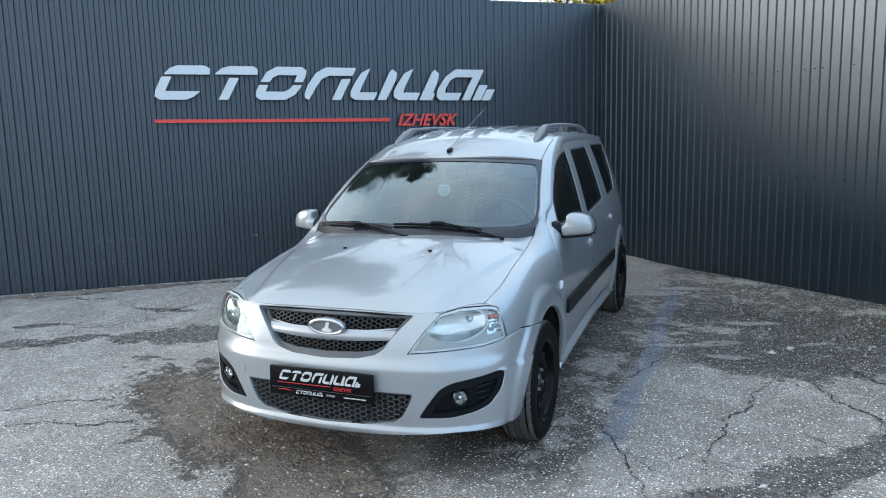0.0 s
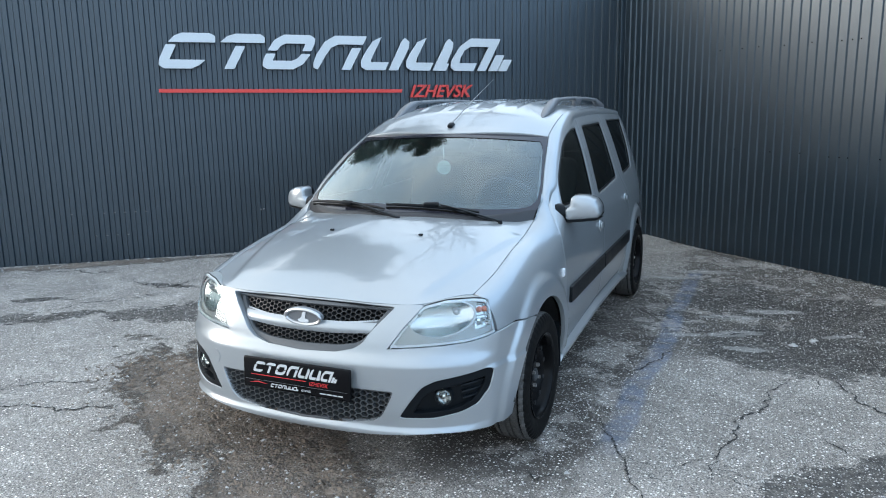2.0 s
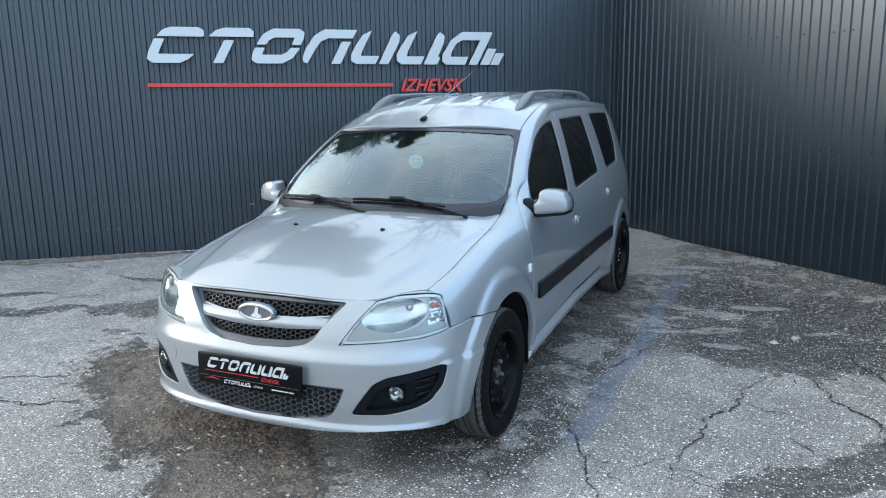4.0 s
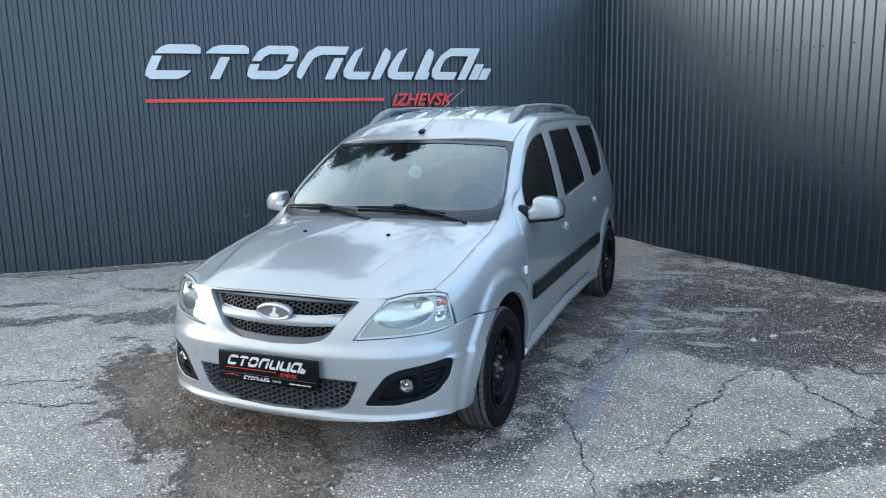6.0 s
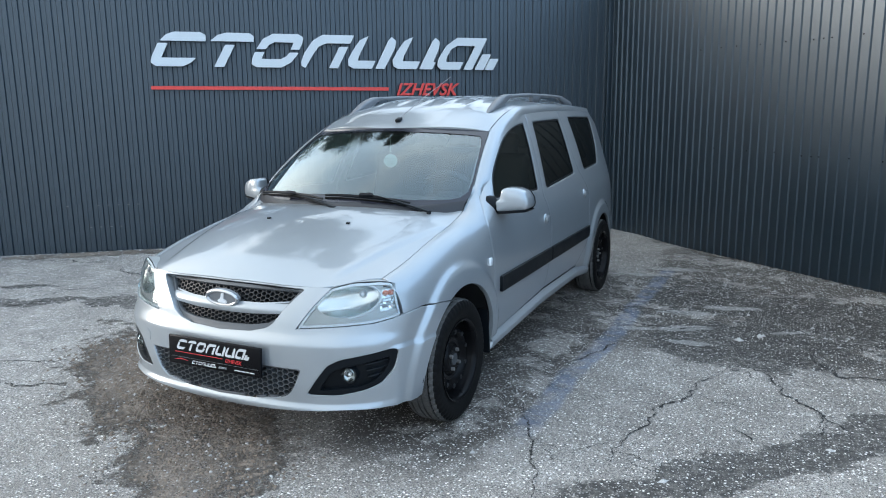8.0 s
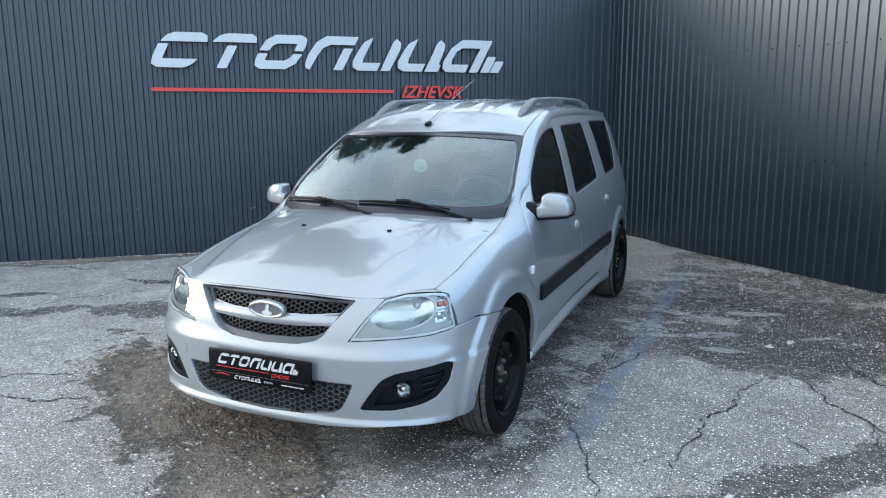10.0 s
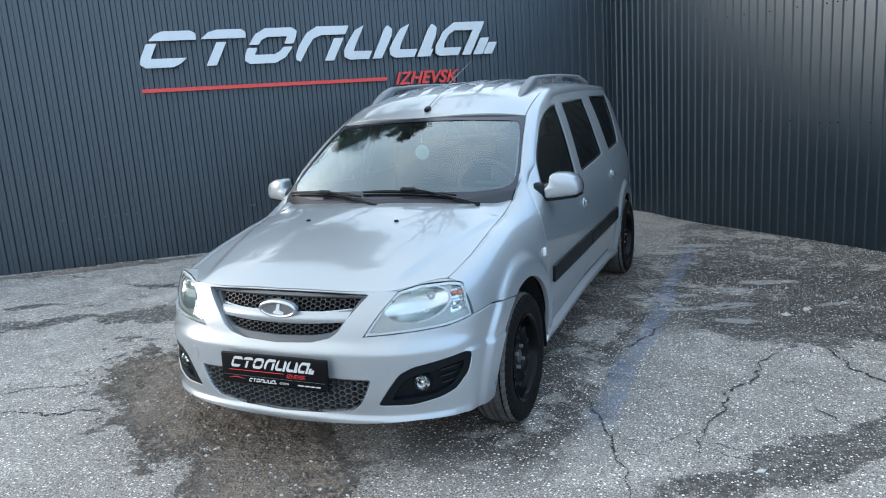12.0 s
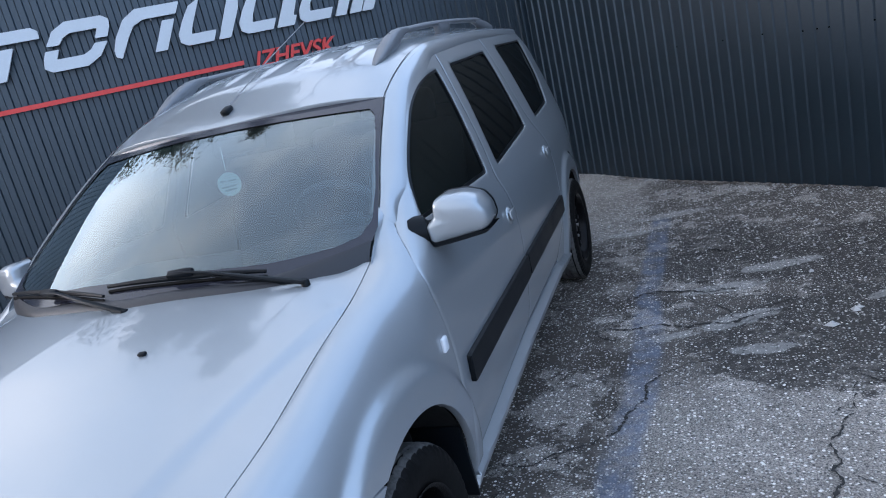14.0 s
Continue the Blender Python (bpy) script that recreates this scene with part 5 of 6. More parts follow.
def build_side(sg):
    fd = side_panel("front_door", [*nudged(SHUT_A, .004)[0:1], *nudged(SHUT_A, .004)[1:], *PILLAR, *nudged(SHUT_B, -.003)], [rounded(FRONT_WINDOW, .025)], sg, "silver front door with dark window")
    glass_pane(fd, FRONT_WINDOW, sg, DOOR_GLASS, .025)
    handle(fd, 1.385, .815, sg)
    moulding(fd, .545, 1.462, sg)
    rd = side_panel("rear_door", [*nudged(SHUT_B, .004)[::-1], (1.555, 1.497), (1.95, 1.512), (2.318, 1.516), *nudged(SHUT_C, -.003)], [rounded(REAR_WINDOW, .035)], sg, "silver rear door with tinted window")
    glass_pane(rd, REAR_WINDOW, sg, TINTED, .035)
    handle(rd, 2.372, .88, sg)
    moulding(rd, 1.478, 2.452, sg)
    tail = [(3.30, 1.505), (3.44, 1.40), (3.53, 1.1), (3.56, .85), (3.56, .6), (3.52, .28)]
    qp = side_panel("rear_wing", [*nudged(SHUT_C, .004)[::-1], (2.332, 1.517), (2.8, 1.516), *tail, *arch_line(ARCH_R, 0, 180, 28), (2.48, .24), (2.2, .26)], [rounded(QUARTER_WINDOW, .045)], sg, "silver rear wing with tinted quarter window")
    glass_pane(qp, QUARTER_WINDOW, sg, TINTED, .045)
    # sill
    def sill_at(y, z):
        top = float(np.interp(y, (.47, 1.386, 2.15, 2.5), (.288, .350, .345, .30)))
        return Vector((sg * (side(y, z) - .004 + .034 * smooth(top, top - .030, z) - .05 * smooth(top - .06, top - .12, z)), y, z))
    sill = [(y, .222) for y in np.linspace(.44, 2.52, 12)] + [(2.5, .30), (2.15, .345), (1.386, .350), (.47, .288)]
    part("sill", panel(sill, [], 0.0105, sill_at, (sg, 0, 0), 0.02), PAINT, car, "silver sill")
    # pillar and roof edge between doors, screen and roof
    door_edge = [*SHUT_A[-12:-1], *DOOR_EDGE, (1.95, 1.512), (2.318, 1.518), (2.8, 1.517), (3.3, 1.507)]
    dc, nc = [], []
    ys = [.49, .51, .53, *np.linspace(.542, 1.545, 46), *np.linspace(1.60, 3.3, 20)]
    ey, ez = [p[0] for p in door_edge], [p[1] for p in door_edge]
    zs = np.interp(ys, ey, ez)
    rim_y = curve([(.48, .48), (.54, .537), (.66, .66), (.93, .93), (1.12, 1.10), (1.5, 1.48), (3.3, 3.3)])
    ws_x = curve([(.45, .705), (.56, .69), (.68, .665), (.80, .642), (.99, .606)])
    for y, z in zip(ys, zs):
        slope = (np.interp(y + .01, ey, ez) - np.interp(y - .01, ey, ez)) / .02
        lap = .006 + .022 * smooth(.56, .66, y) * (1 - smooth(1.30, 1.52, y))
        yd, zd = y + lap * slope / math.hypot(1, slope), z - lap / math.hypot(1, slope)
        sink = .025 * (1 - smooth(.535, .545, y))
        dc.append((sg * (side(yd, zd) + .0012 - sink), yd, zd))
        yy = rim_y(y)
        if yy < .99:
            p = screen_at(ws_x(yy), yy)
            nc.append((sg * (p.x - sink * .4), p.y, p.z + .006 - sink * .8))
        else:
            nc.append((sg * (roof_x(yy) + .002), yy, roof_z(yy) + .003))
    part("roof_side_frame", ribbon(dc, nc, 6, (sg * .7, 0, .7), .010), PAINT, car, "silver pillar and roof frame")
    ys = np.linspace(.385, .545, 12)
    low_edge = [(sg * (hood_edge_x(y) + .004), y, hood_edge_z(y) - .004) for y in ys]
    high_edge = [screen_at(sg * ws_x(max(.44, y)) * .985, max(.44, y)) + Vector((0, 0, .001)) for y in ys]
    part("scuttle_corner", ribbon(low_edge, high_edge, 4, (0, -.2, 1), .004), PAINT, car)
    gut = [(n[0] - sg * .006, n[1], n[2] + .001) for n in nc]
    part("roof_gutter", tube(gut[3:42], lambda t: .0016 * (1 - smooth(.85, 1, t) * .6), 6), DARK_GREY, car, "dark gutter trim")
    under = [(x - sg * .03, y, z - .006) for x, y, z in nc]
    over = [(x + sg * .012, y, z - .007) for x, y, z in nc]
    part("gutter_channel", ribbon(under[3:], over[3:], 2, (0, 0, 1)), PAINT, car)
    # wheel housings
    for cy, cz, r in (ARCH_F, ARCH_R):
        bm = bmesh.new()
        ring = [(cy + (r + .012) * math.cos(radians(a)), cz + (r + .012) * math.sin(radians(a))) for a in range(-8, 179, 6)]
        rows = [[bm.verts.new((sg * x, y, z)) for y, z in ring] for x in (.825, .60, .42)]
        for a, b in zip(rows, rows[1:]):
            for k in range(len(ring) - 1):
                bm.faces.new((a[k], a[k + 1], b[k + 1], b[k]))
        mid_v = bm.verts.new((sg * .42, cy, cz))
        for k in range(len(ring) - 1):
            bm.faces.new((rows[-1][k], rows[-1][k + 1], mid_v))
        part("wheel_arch_liner", bm, LINER, car, "black wheel arch liner")
    bm = bmesh.new()
    box(bm, (.19, .012, .26), Matrix.Translation((sg * .735, .425, .33)) @ pose(0, 0, 0, 8, 0, 0), .003)
    part("mud_flap", bm, BLACK_PLASTIC, car, "black mud flap")
    # mirror
    front = rounded([(0, .60), (.15, .44), (.19, .08), (.30, 0), (.62, .03), (.86, .17), (.97, .42), (1, .72), (.93, .90), (.5, .96), (.06, 1)], .08, 4)

    def shell(layers, grow=1.0, drop=0.0, top=0.0):
        bm = bmesh.new()
        rings = []
        for dy, k in layers:
            ring = []
            for u, v in front:
                a, b = .56 + (u - .56) * k * grow, max(top, .55 + (v - .55) * k * grow)
                ring.append(bm.verts.new((sg * (.800 + .188 * a), .640 + .055 * (a - .5) + dy, 1.099 - .135 * b - drop)))
            rings.append(ring)
        n = len(front)
        for a, b in zip(rings, rings[1:]):
            for k in range(n):
                bm.faces.new((a[k], a[(k + 1) % n], b[(k + 1) % n], b[k]))
        bm.faces.new(rings[0])
        bm.faces.new(rings[-1])
        bmesh.ops.remove_doubles(bm, verts=bm.verts[:], dist=.0002)
        bmesh.ops.recalc_face_normals(bm, faces=bm.faces[:])
        return bm

    mirror = part("door_mirror", shell([(.045, .98), (.042, 1), (-.012, 1), (-.034, .985), (-.047, .95), (-.055, .89), (-.060, .78), (-.064, .5), (-.065, .12)]), PAINT, car, "silver door mirror on a black foot")
    part("mirror_base", shell([(.060, .96), (.056, 1.0), (-.012, 1.0), (-.034, .985), (-.047, .95), (-.054, .86)], 1.0, .013, .80), BLACK_PLASTIC, mirror, "black lower trim")
    part("mirror_bezel", shell([(.064, .90), (.062, .99), (.048, 1.02), (.044, .99)]), BLACK_PLASTIC, mirror)
    part("mirror_arm", tube([(sg * .750, .584, 1.002), (sg * .770, .590, 1.002), (sg * .786, .600, 1.000), (sg * .800, .608, .998), (sg * .825, .622, .996)], lambda t: .054 - .006 * t if t < .6 else .032, 18), BLACK_PLASTIC, mirror)
    part("mirror_glass", shell([(.065, .84), (.0655, .84)]), CHROME, mirror)
    # roof rail
    xr = .505
    def rail_z(y):
        return roof_at(xr / roof_x(y), y).z
    ys = np.linspace(1.42, 2.92, 30)
    pts = [(sg * xr, y, rail_z(y) + .044 - .02 * smooth(2.75, 2.95, y)) for y in ys]
    rail = part("roof_rail", tube(pts, .0175, 12, .72), GREY_PLASTIC, car, "dark grey roof rail")
    def foot(sections, label=""):
        """A rounded foot: each section gives its place along the roof, its width, its underside and its top."""
        bm = bmesh.new()
        rings = []
        for y, wide, lo, hi in sections:
            z = rail_z(y)
            ring = []
            for k in range(14):
                a = math.tau * k / 14
                c, d = math.cos(a), math.sin(a)
                ring.append(bm.verts.new((sg * xr + wide / 2 * math.copysign(abs(c) ** .7, c), y, z + (lo + hi) / 2 + (hi - lo) / 2 * math.copysign(abs(d) ** .7, d))))
            rings.append(ring)
        for p, q in zip(rings, rings[1:]):
            for k in range(14):
                bm.faces.new((p[k], p[(k + 1) % 14], q[(k + 1) % 14], q[k]))
        bm.faces.new(rings[0])
        bm.faces.new(rings[-1])
        bmesh.ops.recalc_face_normals(bm, faces=bm.faces[:])
        part("rail_foot", bm, GREY_PLASTIC, rail, label)
    foot([(1.19, .020, -.010, .002), (1.25, .048, -.012, .016), (1.32, .060, -.012, .036), (1.40, .058, -.012, .053), (1.46, .050, -.004, .060), (1.52, .040, .020, .060), (1.60, .034, .032, .058)], "grey plastic rail foot")
    foot([(2.02, .034, .034, .054), (2.045, .036, -.006, .055), (2.11, .038, -.008, .055), (2.175, .036, -.006, .055), (2.20, .034, .034, .054)])
    foot([(2.70, .034, .026, .050), (2.78, .040, .012, .046), (2.84, .050, -.010, .044), (2.93, .056, -.012, .034), (3.02, .048, -.012, .016), (3.08, .020, -.010, .002)])


def build_roof():
    front_edge = [(s, .878 + .105 * s * s) for s in np.linspace(-1, 1, 25)]
    outline = front_edge + [(1, y) for y in np.linspace(1.05, 3.5, 16)] + [(s, 3.5) for s in np.linspace(.9, -.9, 10)] + [(-1, y) for y in np.linspace(3.5, 1.05, 16)]
    bm = panel(outline, [], 0.02, roof_at, (0, 0, 1), 0.012)
    roof = part("roof", bm, PAINT, car, "silver ribbed roof")
    # aerial
    b = roof_at(0, .955)
    bm = bmesh.new()
    box(bm, (.034, .05, .022), Matrix.Translation(b + Vector((0, 0, .009))) @ pose(0, 0, 0, 20, 0, 0), .008, 3)
    ant = part("aerial", bm, BLACK_PLASTIC, car, "thin black whip aerial")
    tip = Vector((-.002, 1.74, 1.758))
    foot_at = b + Vector((0, .008, .02))
    part("aerial_rod", tube([foot_at, foot_at.lerp(tip, .12), foot_at.lerp(tip, .5) + Vector((0, 0, .006)), tip], lambda t: .0034 - .0017 * t, 6), DULL_STEEL, ant, "thin steel whip")


def screen_outline():
    top = [(x, .924 + .085 * (x / .6) ** 2) for x in np.linspace(-.592, .592, 21)]
    right_side = [(.615, .93), (.638, .80), (.660, .68), (.685, .55), (.698, .49)]
    base = curve([(0, .208), (.37, .260), (.60, .370), (.70, .445)])
    low = [(x, base(abs(x))) for x in np.linspace(.69, -.69, 24)]
    return top + right_side + low + [(-x, y) for x, y in right_side[::-1]]


def build_screen():
    loop = screen_outline()
    ws = part("windscreen", panel(loop, [], 0.016, screen_at, (0, -1, 1), 0), WINDSCREEN, car, "raked windscreen with a dark border")
    low_in = curve([(0, .275), (.37, .318), (.58, .395), (.66, .452)])
    ins = [(x, .843 + .085 * (x / .6) ** 2) for x in np.linspace(-.570, .570, 21)] + [(.594, .89), (.620, .80), (.643, .70), (.666, .60), (.678, .505)]
    ins += [(x, low_in(abs(x))) for x in np.linspace(.655, -.655, 24)] + [(-.678, .505), (-.666, .60), (-.643, .70), (-.620, .80), (-.594, .89)]
    bm = bmesh.new()
    strips = []
    for (xa, ya), (xb, yb) in zip(loop, ins):
        strips.append([bm.verts.new(screen_at(xa + (xb - xa) * k / 6, ya + (yb - ya) * k / 6) + Vector((0, -.002, .0030))) for k in range(7)])
    for a, b in zip(strips, strips[1:] + strips[:1]):
        for k in range(6):
            bm.faces.new((a[k], a[k + 1], b[k + 1], b[k]))
    bmesh.ops.recalc_face_normals(bm, faces=bm.faces[:])
    part("windscreen_border", bm, FRIT, ws, "dark printed border")

    def wiper(tip, heel, elbow, pivot):
        """A slim blade in its holder, a clip at its middle, and the arm that runs back to its pivot cap."""
        def on(x, y, off):
            return Vector(screen_at(x, y)) + Vector((0, -.55, .83)) * off
        ts = np.linspace(0, 1, 13)
        mids = [(tip[0] + (heel[0] - tip[0]) * t, tip[1] + (heel[1] - tip[1]) * t - .012 * math.sin(math.pi * t)) for t in ts]
        w = part("wiper", tube([on(*q, .019) for q in mids], lambda t: .0045 + .003 * math.sin(math.pi * t), 8, 1.2), BLACK_PLASTIC, car, "black windscreen wiper")
        part("wiper_rubber", tube([on(x, y - .008, .007) for x, y in mids], .004, 6, 1.4), RUBBER, w)
        way = [on(*elbow, .036), on(elbow[0] * .75 + pivot[0] * .25, elbow[1] * .75 + pivot[1] * .25 - .006, .040), on(elbow[0] * .4 + pivot[0] * .6, elbow[1] * .4 + pivot[1] * .6 - .010, .034), on(*pivot, .018)]
        part("wiper_arm", tube(bent(way, 5), lambda t: .0065 + .005 * smooth(.3, 1, t), 8, .6), BLACK_PLASTIC, w)
        rod = [q + Vector((0, .014, -.016)) for q in way]
        part("wiper_spring_rod", tube(bent(rod, 4), .0032, 6), BLACK_PLASTIC, w)
        lean = math.degrees(math.atan2(heel[1] - tip[1], heel[0] - tip[0]))
        bm = bmesh.new()
        box(bm, (.085, .024, .020), Matrix.Translation(on(*elbow, .030)) @ pose(0, 0, 0, 30, 0, lean), .007)
        part("wiper_clip", bm, BLACK_PLASTIC, w)
        cap = lathe([(.012, .0005), (.011, .008), (.006, .012), (-.01, .013)], 16, "z")
        bmesh.ops.transform(cap, matrix=Matrix.Translation(on(*pivot, .012)), verts=cap.verts[:])
        part("wiper_pivot_cap", cap, BLACK_PLASTIC, w)
    wiper((-.645, .405), (-.09, .238), (-.350, .297), (.020, .182))
    wiper((-.09, .265), (.43, .300), (.175, .275), (.545, .288))
    # scuttle below the glass
    front = [hood_at(x, curve([(0, .178), (.37, .228), (.60, .338), (.69, .405)])(abs(x))) + Vector((0, .004, -.012)) for x in np.linspace(-.683, .683, 30)]
    rear_l = [screen_at(p.x * 1.012, p.y + .040) + Vector((0, -.004, .007)) for p in front]
    part("scuttle", ribbon(front, rear_l, 6, (0, -.3, 1), .006), SCUTTLE, car, "black plastic scuttle panel")


def build_tail():
    def tail_at(s, z):
        w = max(.3, prof(min(z, 1.5)) * .87)
        return Vector((s * w, 3.66 - .12 * abs(s) ** 4 - .12 * smooth(1.0, 1.55, z), z))
    loop = [(-1, .27), (1, .27), (1, 1.53), (-1, 1.53)]
    hole = [(-.8, 1.08), (.8, 1.08), (.74, 1.45), (-.74, 1.45)]
    tg = part("tailgate", panel(loop, [rounded(hole, .05)], 0.03, tail_at, (0, 1, 0), 0.02), PAINT, car, "silver tailgate")
    part("rear_glass", panel(rounded(hole, .05), [], 0.05, lambda s, z: tail_at(s, z) - Vector((0, .01, 0)), (0, 1, 0), 0), TINTED, tg)
    strip = [roof_at(s, 3.49) for s in np.linspace(-1, 1, 21)]
    part("roof_tail_edge", ribbon(strip, [tail_at(s, 1.53) for s in np.linspace(-1, 1, 21)], 4, (0, 1, 1), .01), PAINT, car)
    for sg in (1, -1):
        edge = [side_at(*p) for p in ((3.30, 1.505), (3.44, 1.40), (3.53, 1.1), (3.56, .85), (3.56, .6), (3.52, .28))]
        edge = [(sg * (p.x - .004), p.y - .004, p.z) for p in edge]
        part("tail_corner", ribbon(edge, [tail_at(sg, e[2]) for e in edge], 3, (sg, 1, 0), .01), PAINT, car)
    bm = bmesh.new()
    box(bm, (1.50, .14, .32), pose(0, 3.66, .43), .06, 4)
    part("rear_bumper", bm, PAINT, car, "silver rear bumper")


def build_wheel_meshes():
    R, W = .305, .0925
    pr = [(-.075, .196), (-.082, .205), (-W, .235), (-W - .002, .262), (-.088, .284), (-.076, .297)]
    outer = pr + [(-.060, .3035), (-.056, .3035), (-.055, .297), (-.047, .297), (-.046, .3045), (-.018, R), (-.017, .298), (-.009, .298), (-.008, R), (.008, R), (.009, .298), (.017, .298), (.018, R), (.046, .3045), (.047, .297), (.055, .297), (.056, .3035), (.060, .3035)] + [(-h, r) for h, r in pr[::-1]]

    def lugs(k, i, h, r):
        shoulder = .05 < abs(h) < .09 and r > .28
        rib = abs(h) < .05 and r > .3
        cut = .0055 if shoulder and k % 4 == 0 else (.004 if rib and (k + int((h + .1) * 220)) % 7 == 0 else 0.0)
        return h, r - cut
    tyre = lathe(outer, 208, "x", lugs)
    for f in tyre.faces:
        c = f.calc_center_median()
        f.material_index = 1 if math.hypot(c.y, c.z) > .297 else 0
    rim = lathe([(-.07, .188), (.07, .188), (.078, .196), (.084, .206), (.088, .206), (.086, .197), (.078, .190), (.060, .184), (.030, .180), (.018, .172), (.026, .160), (.046, .150), (.052, .135), (.044, .118), (.030, .105), (.028, .085), (.040, .072), (.046, .055), (.044, .034), (.030, .030), (.030, .001)], 64, "x")
    return tyre, rim


def build_wheels():
    tyre, rim = build_wheel_meshes()
    holder = new("wheel")
    holder.parent = car
    tagged(holder, "black steel wheel with worn tyre")
    part("tyre", tyre, (RUBBER, TREAD), holder, "black tyre with dusty tread")
    rim_ob = part("rim", rim, STEEL_BLACK, holder, "black steel rim")
    for k in range(4):
        a = radians(45 + 90 * k)
        bm = lathe([(.0, .010), (.018, .009), (.020, .0005)], 6, "x")
        bmesh.ops.transform(bm, matrix=Matrix.Translation((.042, .05 * math.cos(a), .05 * math.sin(a))), verts=bm.verts[:])
        part("wheel_bolt", bm, DULL_STEEL, rim_ob)
    # dark discs laid on the rim in place of the shade inside vent holes
    for k in range(10):
        a = radians(36 * k)
        bm = lathe([(.0, .0005), (.0005, .0105), (-.004, .012)], 12, "x")
        bmesh.ops.transform(bm, matrix=Matrix.Translation((.0528, .137 * math.cos(a), .137 * math.sin(a))), verts=bm.verts[:])
        part("vent_hole_disc", bm, LINER, rim_ob)
    bm = lathe([(.028, .033), (.05, .031), (.054, .024), (.054, .0005)], 24, "x")
    part("hub", bm, DARK_GREY, rim_ob)
    holder.matrix_basis = pose(.770, 0, .305, 14, 0, 0)
    copy_thing(holder, pose(.772, 2.905, .305, 50, 0, 0))
    copy_thing(holder, pose(-.770, 0, .305, -20, 0, 180))
    copy_thing(holder, pose(-.772, 2.905, .305, -40, 0, 180))


def build_plate():
    bm = bmesh.new()
    at = pose(0, -.772, .453, -3, 0, 0)
    box(bm, (.532, .016, .134), at, .006, 3)
    plate = part("registration_plate", bm, PLATE_BLACK, car, "black show plate with white and red print")
    h = .047
    def to(u, v, w):
        return at @ Vector((-.212 + h * (u + .5 * v) * .83, -.0085 - w, .005 + h * v))
    for name, pts in STROKES:
        part(name, prism(pts, .0008, to), PLATE_WHITE, plate)
    def flat(u, v, w):
        return at @ Vector((u, -.0085 - w, v))
    part("underline", prism([(-.225, -.006), (.055, -.0055), (.055, -.008), (-.225, -.0085)], .0008, flat), PLATE_RED, plate)
    part("frame_line", prism([(-.255, -.0300), (.255, -.0300), (.255, -.0310), (-.255, -.0310)], .0008, flat), GREY_PLASTIC, plate)
    lettering("city_name", "IZHEVSK", .024, at @ pose(.068, -.0093, -.0215, 90, 0, 0), PLATE_RED, plate, .0004, .3)
    h2 = .0165
    def to2(u, v, w):
        return at @ Vector((-.125 + h2 * (u + .5 * v) * .80, -.0085 - w, -.0545 + h2 * v))
    for name, pts in STROKES:
        part(name, prism(pts, .0008, to2), PLATE_WHITE, plate)
    lettering("city_name", "IZHEVSK", .0125, at @ pose(.03, -.0093, -.052, 90, 0, 0), PLATE_WHITE, plate, .0004, .3)
    part("swoosh", prism([(-.235, -.0455), (-.21, -.040), (-.19, -.036), (-.165, -.040), (-.14, -.0445), (-.165, -.0425), (-.19, -.040), (-.21, -.0425)], .0008, flat), PLATE_RED, plate)
    part("print_bar", prism([(.122, -.0512), (.152, -.0512), (.152, -.0462), (.122, -.0462)], .0008, flat), PLATE_WHITE, plate)
    for u0, u1 in ((.156, .182), (.186, .204), (.208, .232)):
        part("print_bar", prism([(u0, -.0512), (u1, -.0512), (u1, -.0462), (u0, -.0462)], .0008, flat), PLATE_WHITE, plate)


def build_emblem():
    at = pose(0.004, -.686, .705, 12, 0, 0)
    def oval(a, b, n=40):
        return [(a * math.cos(math.tau * k / n), b * math.sin(math.tau * k / n)) for k in range(n)]
    def to(u, v, w):
        return at @ Vector((u, -w, v))
    em = part("emblem", prism(oval(.092, .040), .018, to), GREY_PLASTIC, car, "oval chrome badge with a plain shape")
    rows = [at @ Vector((.086 * math.cos(a), -.019, .0345 * math.sin(a))) for a in [math.tau * k / 48 for k in range(49)]]
    part("chrome_ring", tube(rows, .0078, 8, 1.0, caps=False), BADGE, em)
    part("badge_shape", prism(rounded([(-.020, -.024), (.020, -.026), (.027, -.014), (.008, -.006), (.020, .026), (.004, .025), (-.008, -.002), (-.030, -.016)], .005, 3), .022, to), WHITE_PLASTIC, em)


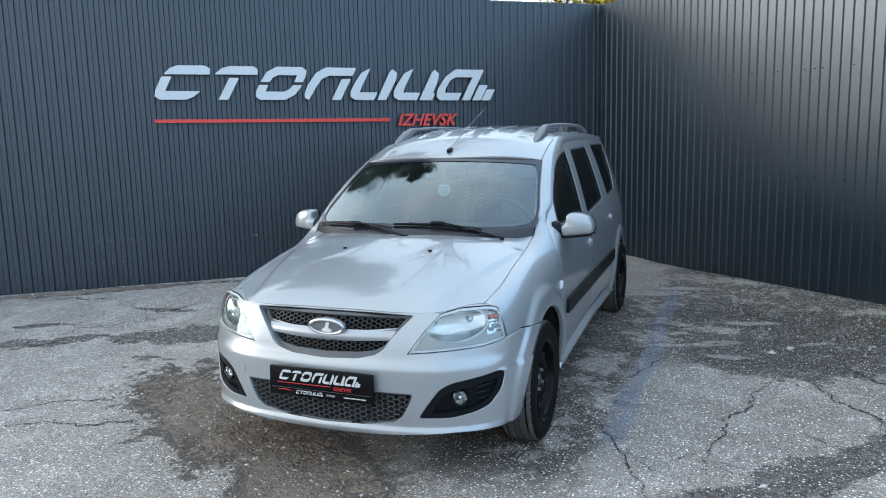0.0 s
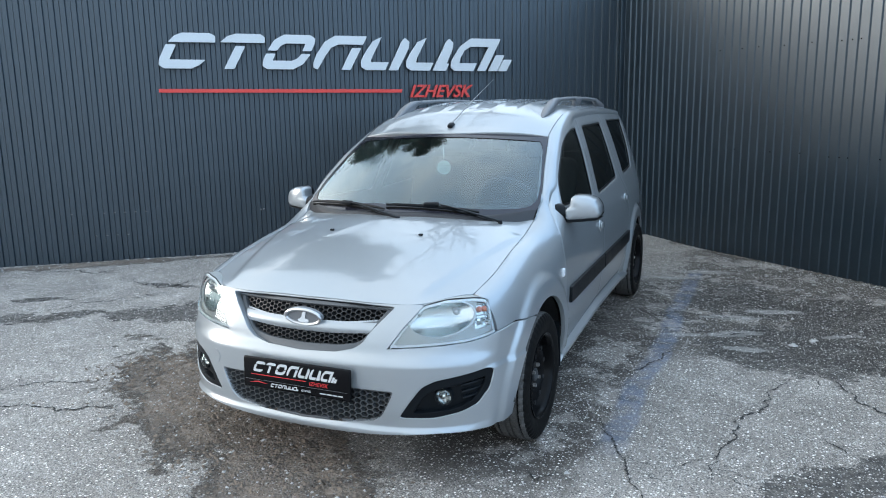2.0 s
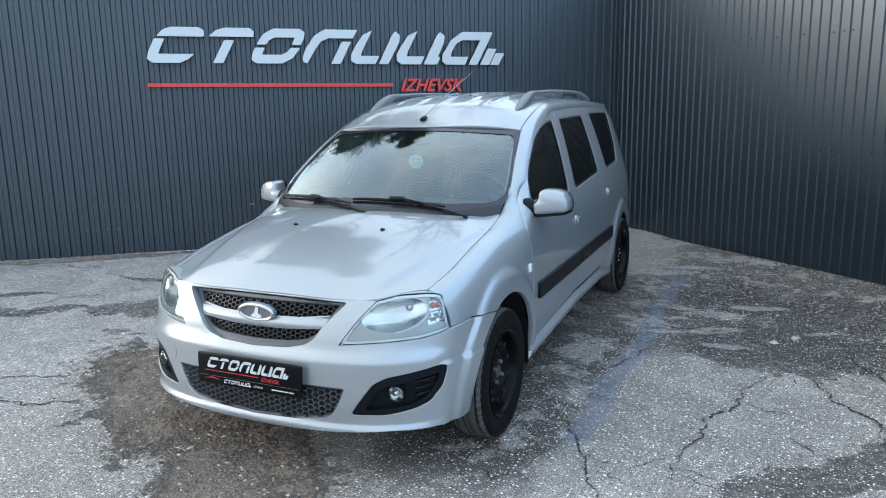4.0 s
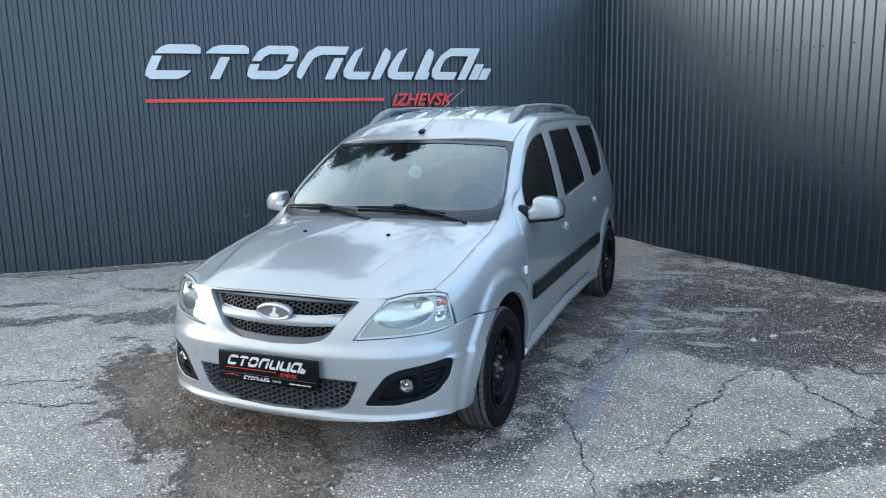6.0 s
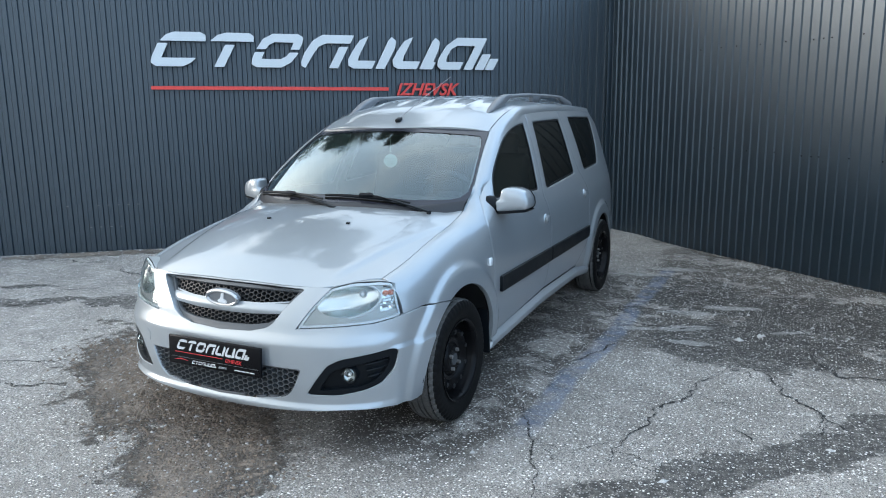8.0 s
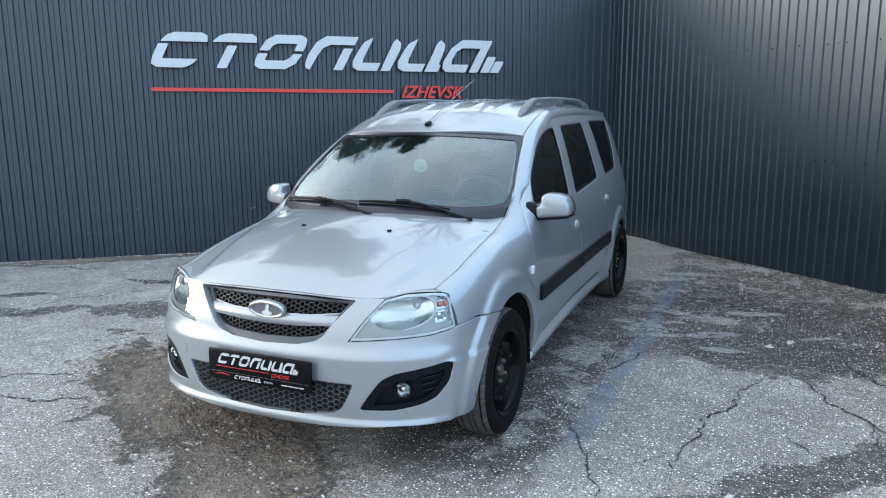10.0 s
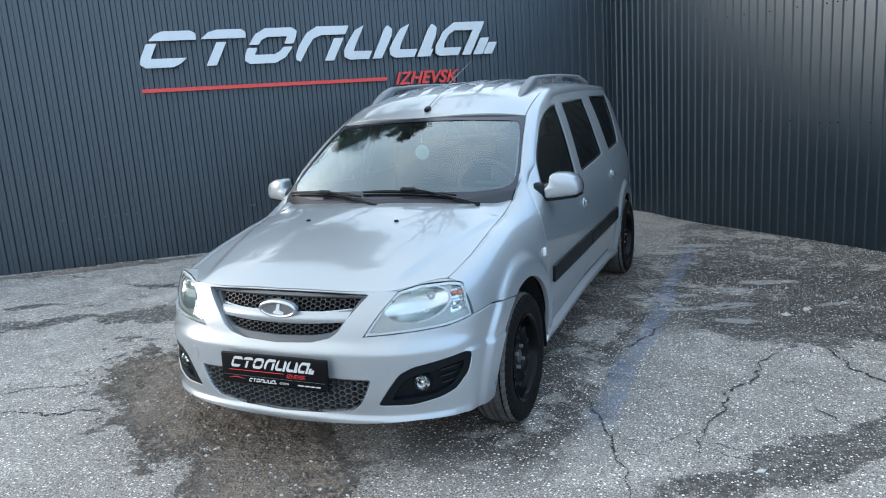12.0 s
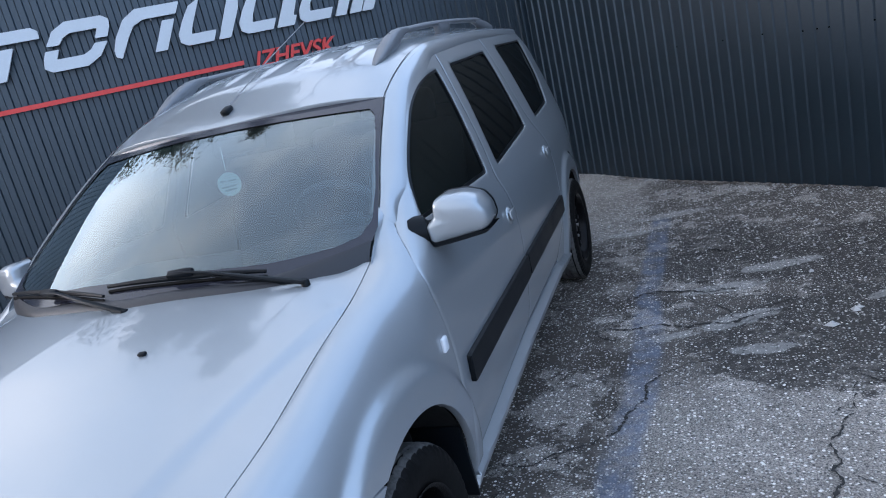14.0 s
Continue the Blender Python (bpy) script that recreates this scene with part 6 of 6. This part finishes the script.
def build_cabin():
    bm = bmesh.new()
    box(bm, (1.36, .55, .22), pose(0, .72, .86, -6, 0, 0), .07, 4)
    box(bm, (.42, .22, .08), pose(.36, .66, .985, -8, 0, 0), .035, 4)
    dash = part("dashboard", bm, CABIN, car, "dark grey dashboard")
    ring = [pose(.37, .93, .98, 24, 0, 0) @ Vector((.185 * math.cos(a), 0, .185 * math.sin(a))) for a in [math.tau * k / 40 for k in range(41)]]
    wheel = part("steering_wheel", tube(ring, .016, 10, caps=False), CABIN_LIGHT, car, "grey steering wheel")
    bm = bmesh.new()
    box(bm, (.16, .05, .12), pose(.37, .93, .97, 24, 0, 0), .02, 3)
    box(bm, (.34, .02, .035), pose(.37, .93, .985, 24, 0, 0), .008, 2)
    part("wheel_spokes", bm, CABIN, wheel)
    for x in (-.37, .37):
        bm = bmesh.new()
        box(bm, (.50, .52, .16), pose(x, 1.35, .60, 8, 0, 0), .06, 4)
        seat = part("front_seat", bm, CABIN_LIGHT, car, "grey fabric front seat")
        bm = bmesh.new()
        box(bm, (.48, .14, .62), pose(x, 1.66, .92, -14, 0, 0), .06, 4)
        part("backrest", bm, CABIN_LIGHT, seat)
        bm = bmesh.new()
        box(bm, (.26, .09, .17), pose(x, 1.77, 1.28, -12, 0, 0), .04, 4)
        part("headrest", bm, CABIN_LIGHT, seat)
    bm = bmesh.new()
    box(bm, (1.26, .5, .16), pose(0, 2.3, .62), .06, 4)
    box(bm, (1.26, .14, .60), pose(0, 2.6, .92, -14, 0, 0), .06, 4)
    part("rear_bench", bm, CABIN_LIGHT, car, "grey fabric rear bench")
    bm = bmesh.new()
    box(bm, (1.38, 3.9, .06), pose(0, 1.6, .27), .01)
    box(bm, (1.30, .9, .3), pose(0, -.05, .52), .03)
    box(bm, (1.34, .04, .7), pose(0, .42, .58), .005)
    part("underbody", bm, LINER, car, "dark underbody")
    top = [[(s * roof_x(y) * .97, y, roof_at(s, y).z - .03) for s in np.linspace(-1, 1, 13)] for y in np.linspace(1.0, 3.45, 18)]
    bm = bmesh.new()
    vs = [[bm.verts.new(p) for p in r] for r in top]
    for a, b in zip(vs, vs[1:]):
        for k in range(12):
            bm.faces.new((a[k], a[k + 1], b[k + 1], b[k]))
    part("headlining", bm, CABIN_LIGHT, car, "grey headlining")
    bm = bmesh.new()
    box(bm, (.23, .03, .065), pose(0, .97, 1.335, -10, 0, 0), .014, 3)
    part("rear_view_mirror", bm, CABIN, car, "dark rear-view mirror")
    # round card that hangs behind the glass
    at = pose(-.006, .850, 1.213, 0, 0, 28)
    disc = [(.042 * math.cos(math.tau * k / 32), .043 * math.sin(math.tau * k / 32)) for k in range(32)]
    tag = part("air_freshener", prism(disc, .003, lambda u, v, w: at @ Vector((u, -w, v))), TAG, None)
    tagged(tag, "round pale teal card hanging behind the windscreen", "air freshener")
    part("string", tube([at @ Vector((0, 0, .05)), at @ Vector((.002, .03, .13))], .0012, 5), TAG, tag)
    for k, (u, v, w) in enumerate(((-.02, .014, .02), (.012, .012, .03), (-.004, -.008, .05), (.0, -.02, .044))):
        part("print_bar", prism([(u - w / 2, v - .003), (u + w / 2, v - .003), (u + w / 2, v + .003), (u - w / 2, v + .003)], .0038, lambda a, b, c: at @ Vector((a, -c, b))), TAG_INK, tag)


build_nose()
build_hood()
for sg in (1, -1):
    build_lamp(sg)
    build_fender(sg)
    build_side(sg)
build_roof()
build_screen()
build_tail()
build_wheels()
build_plate()
build_emblem()
build_cabin()
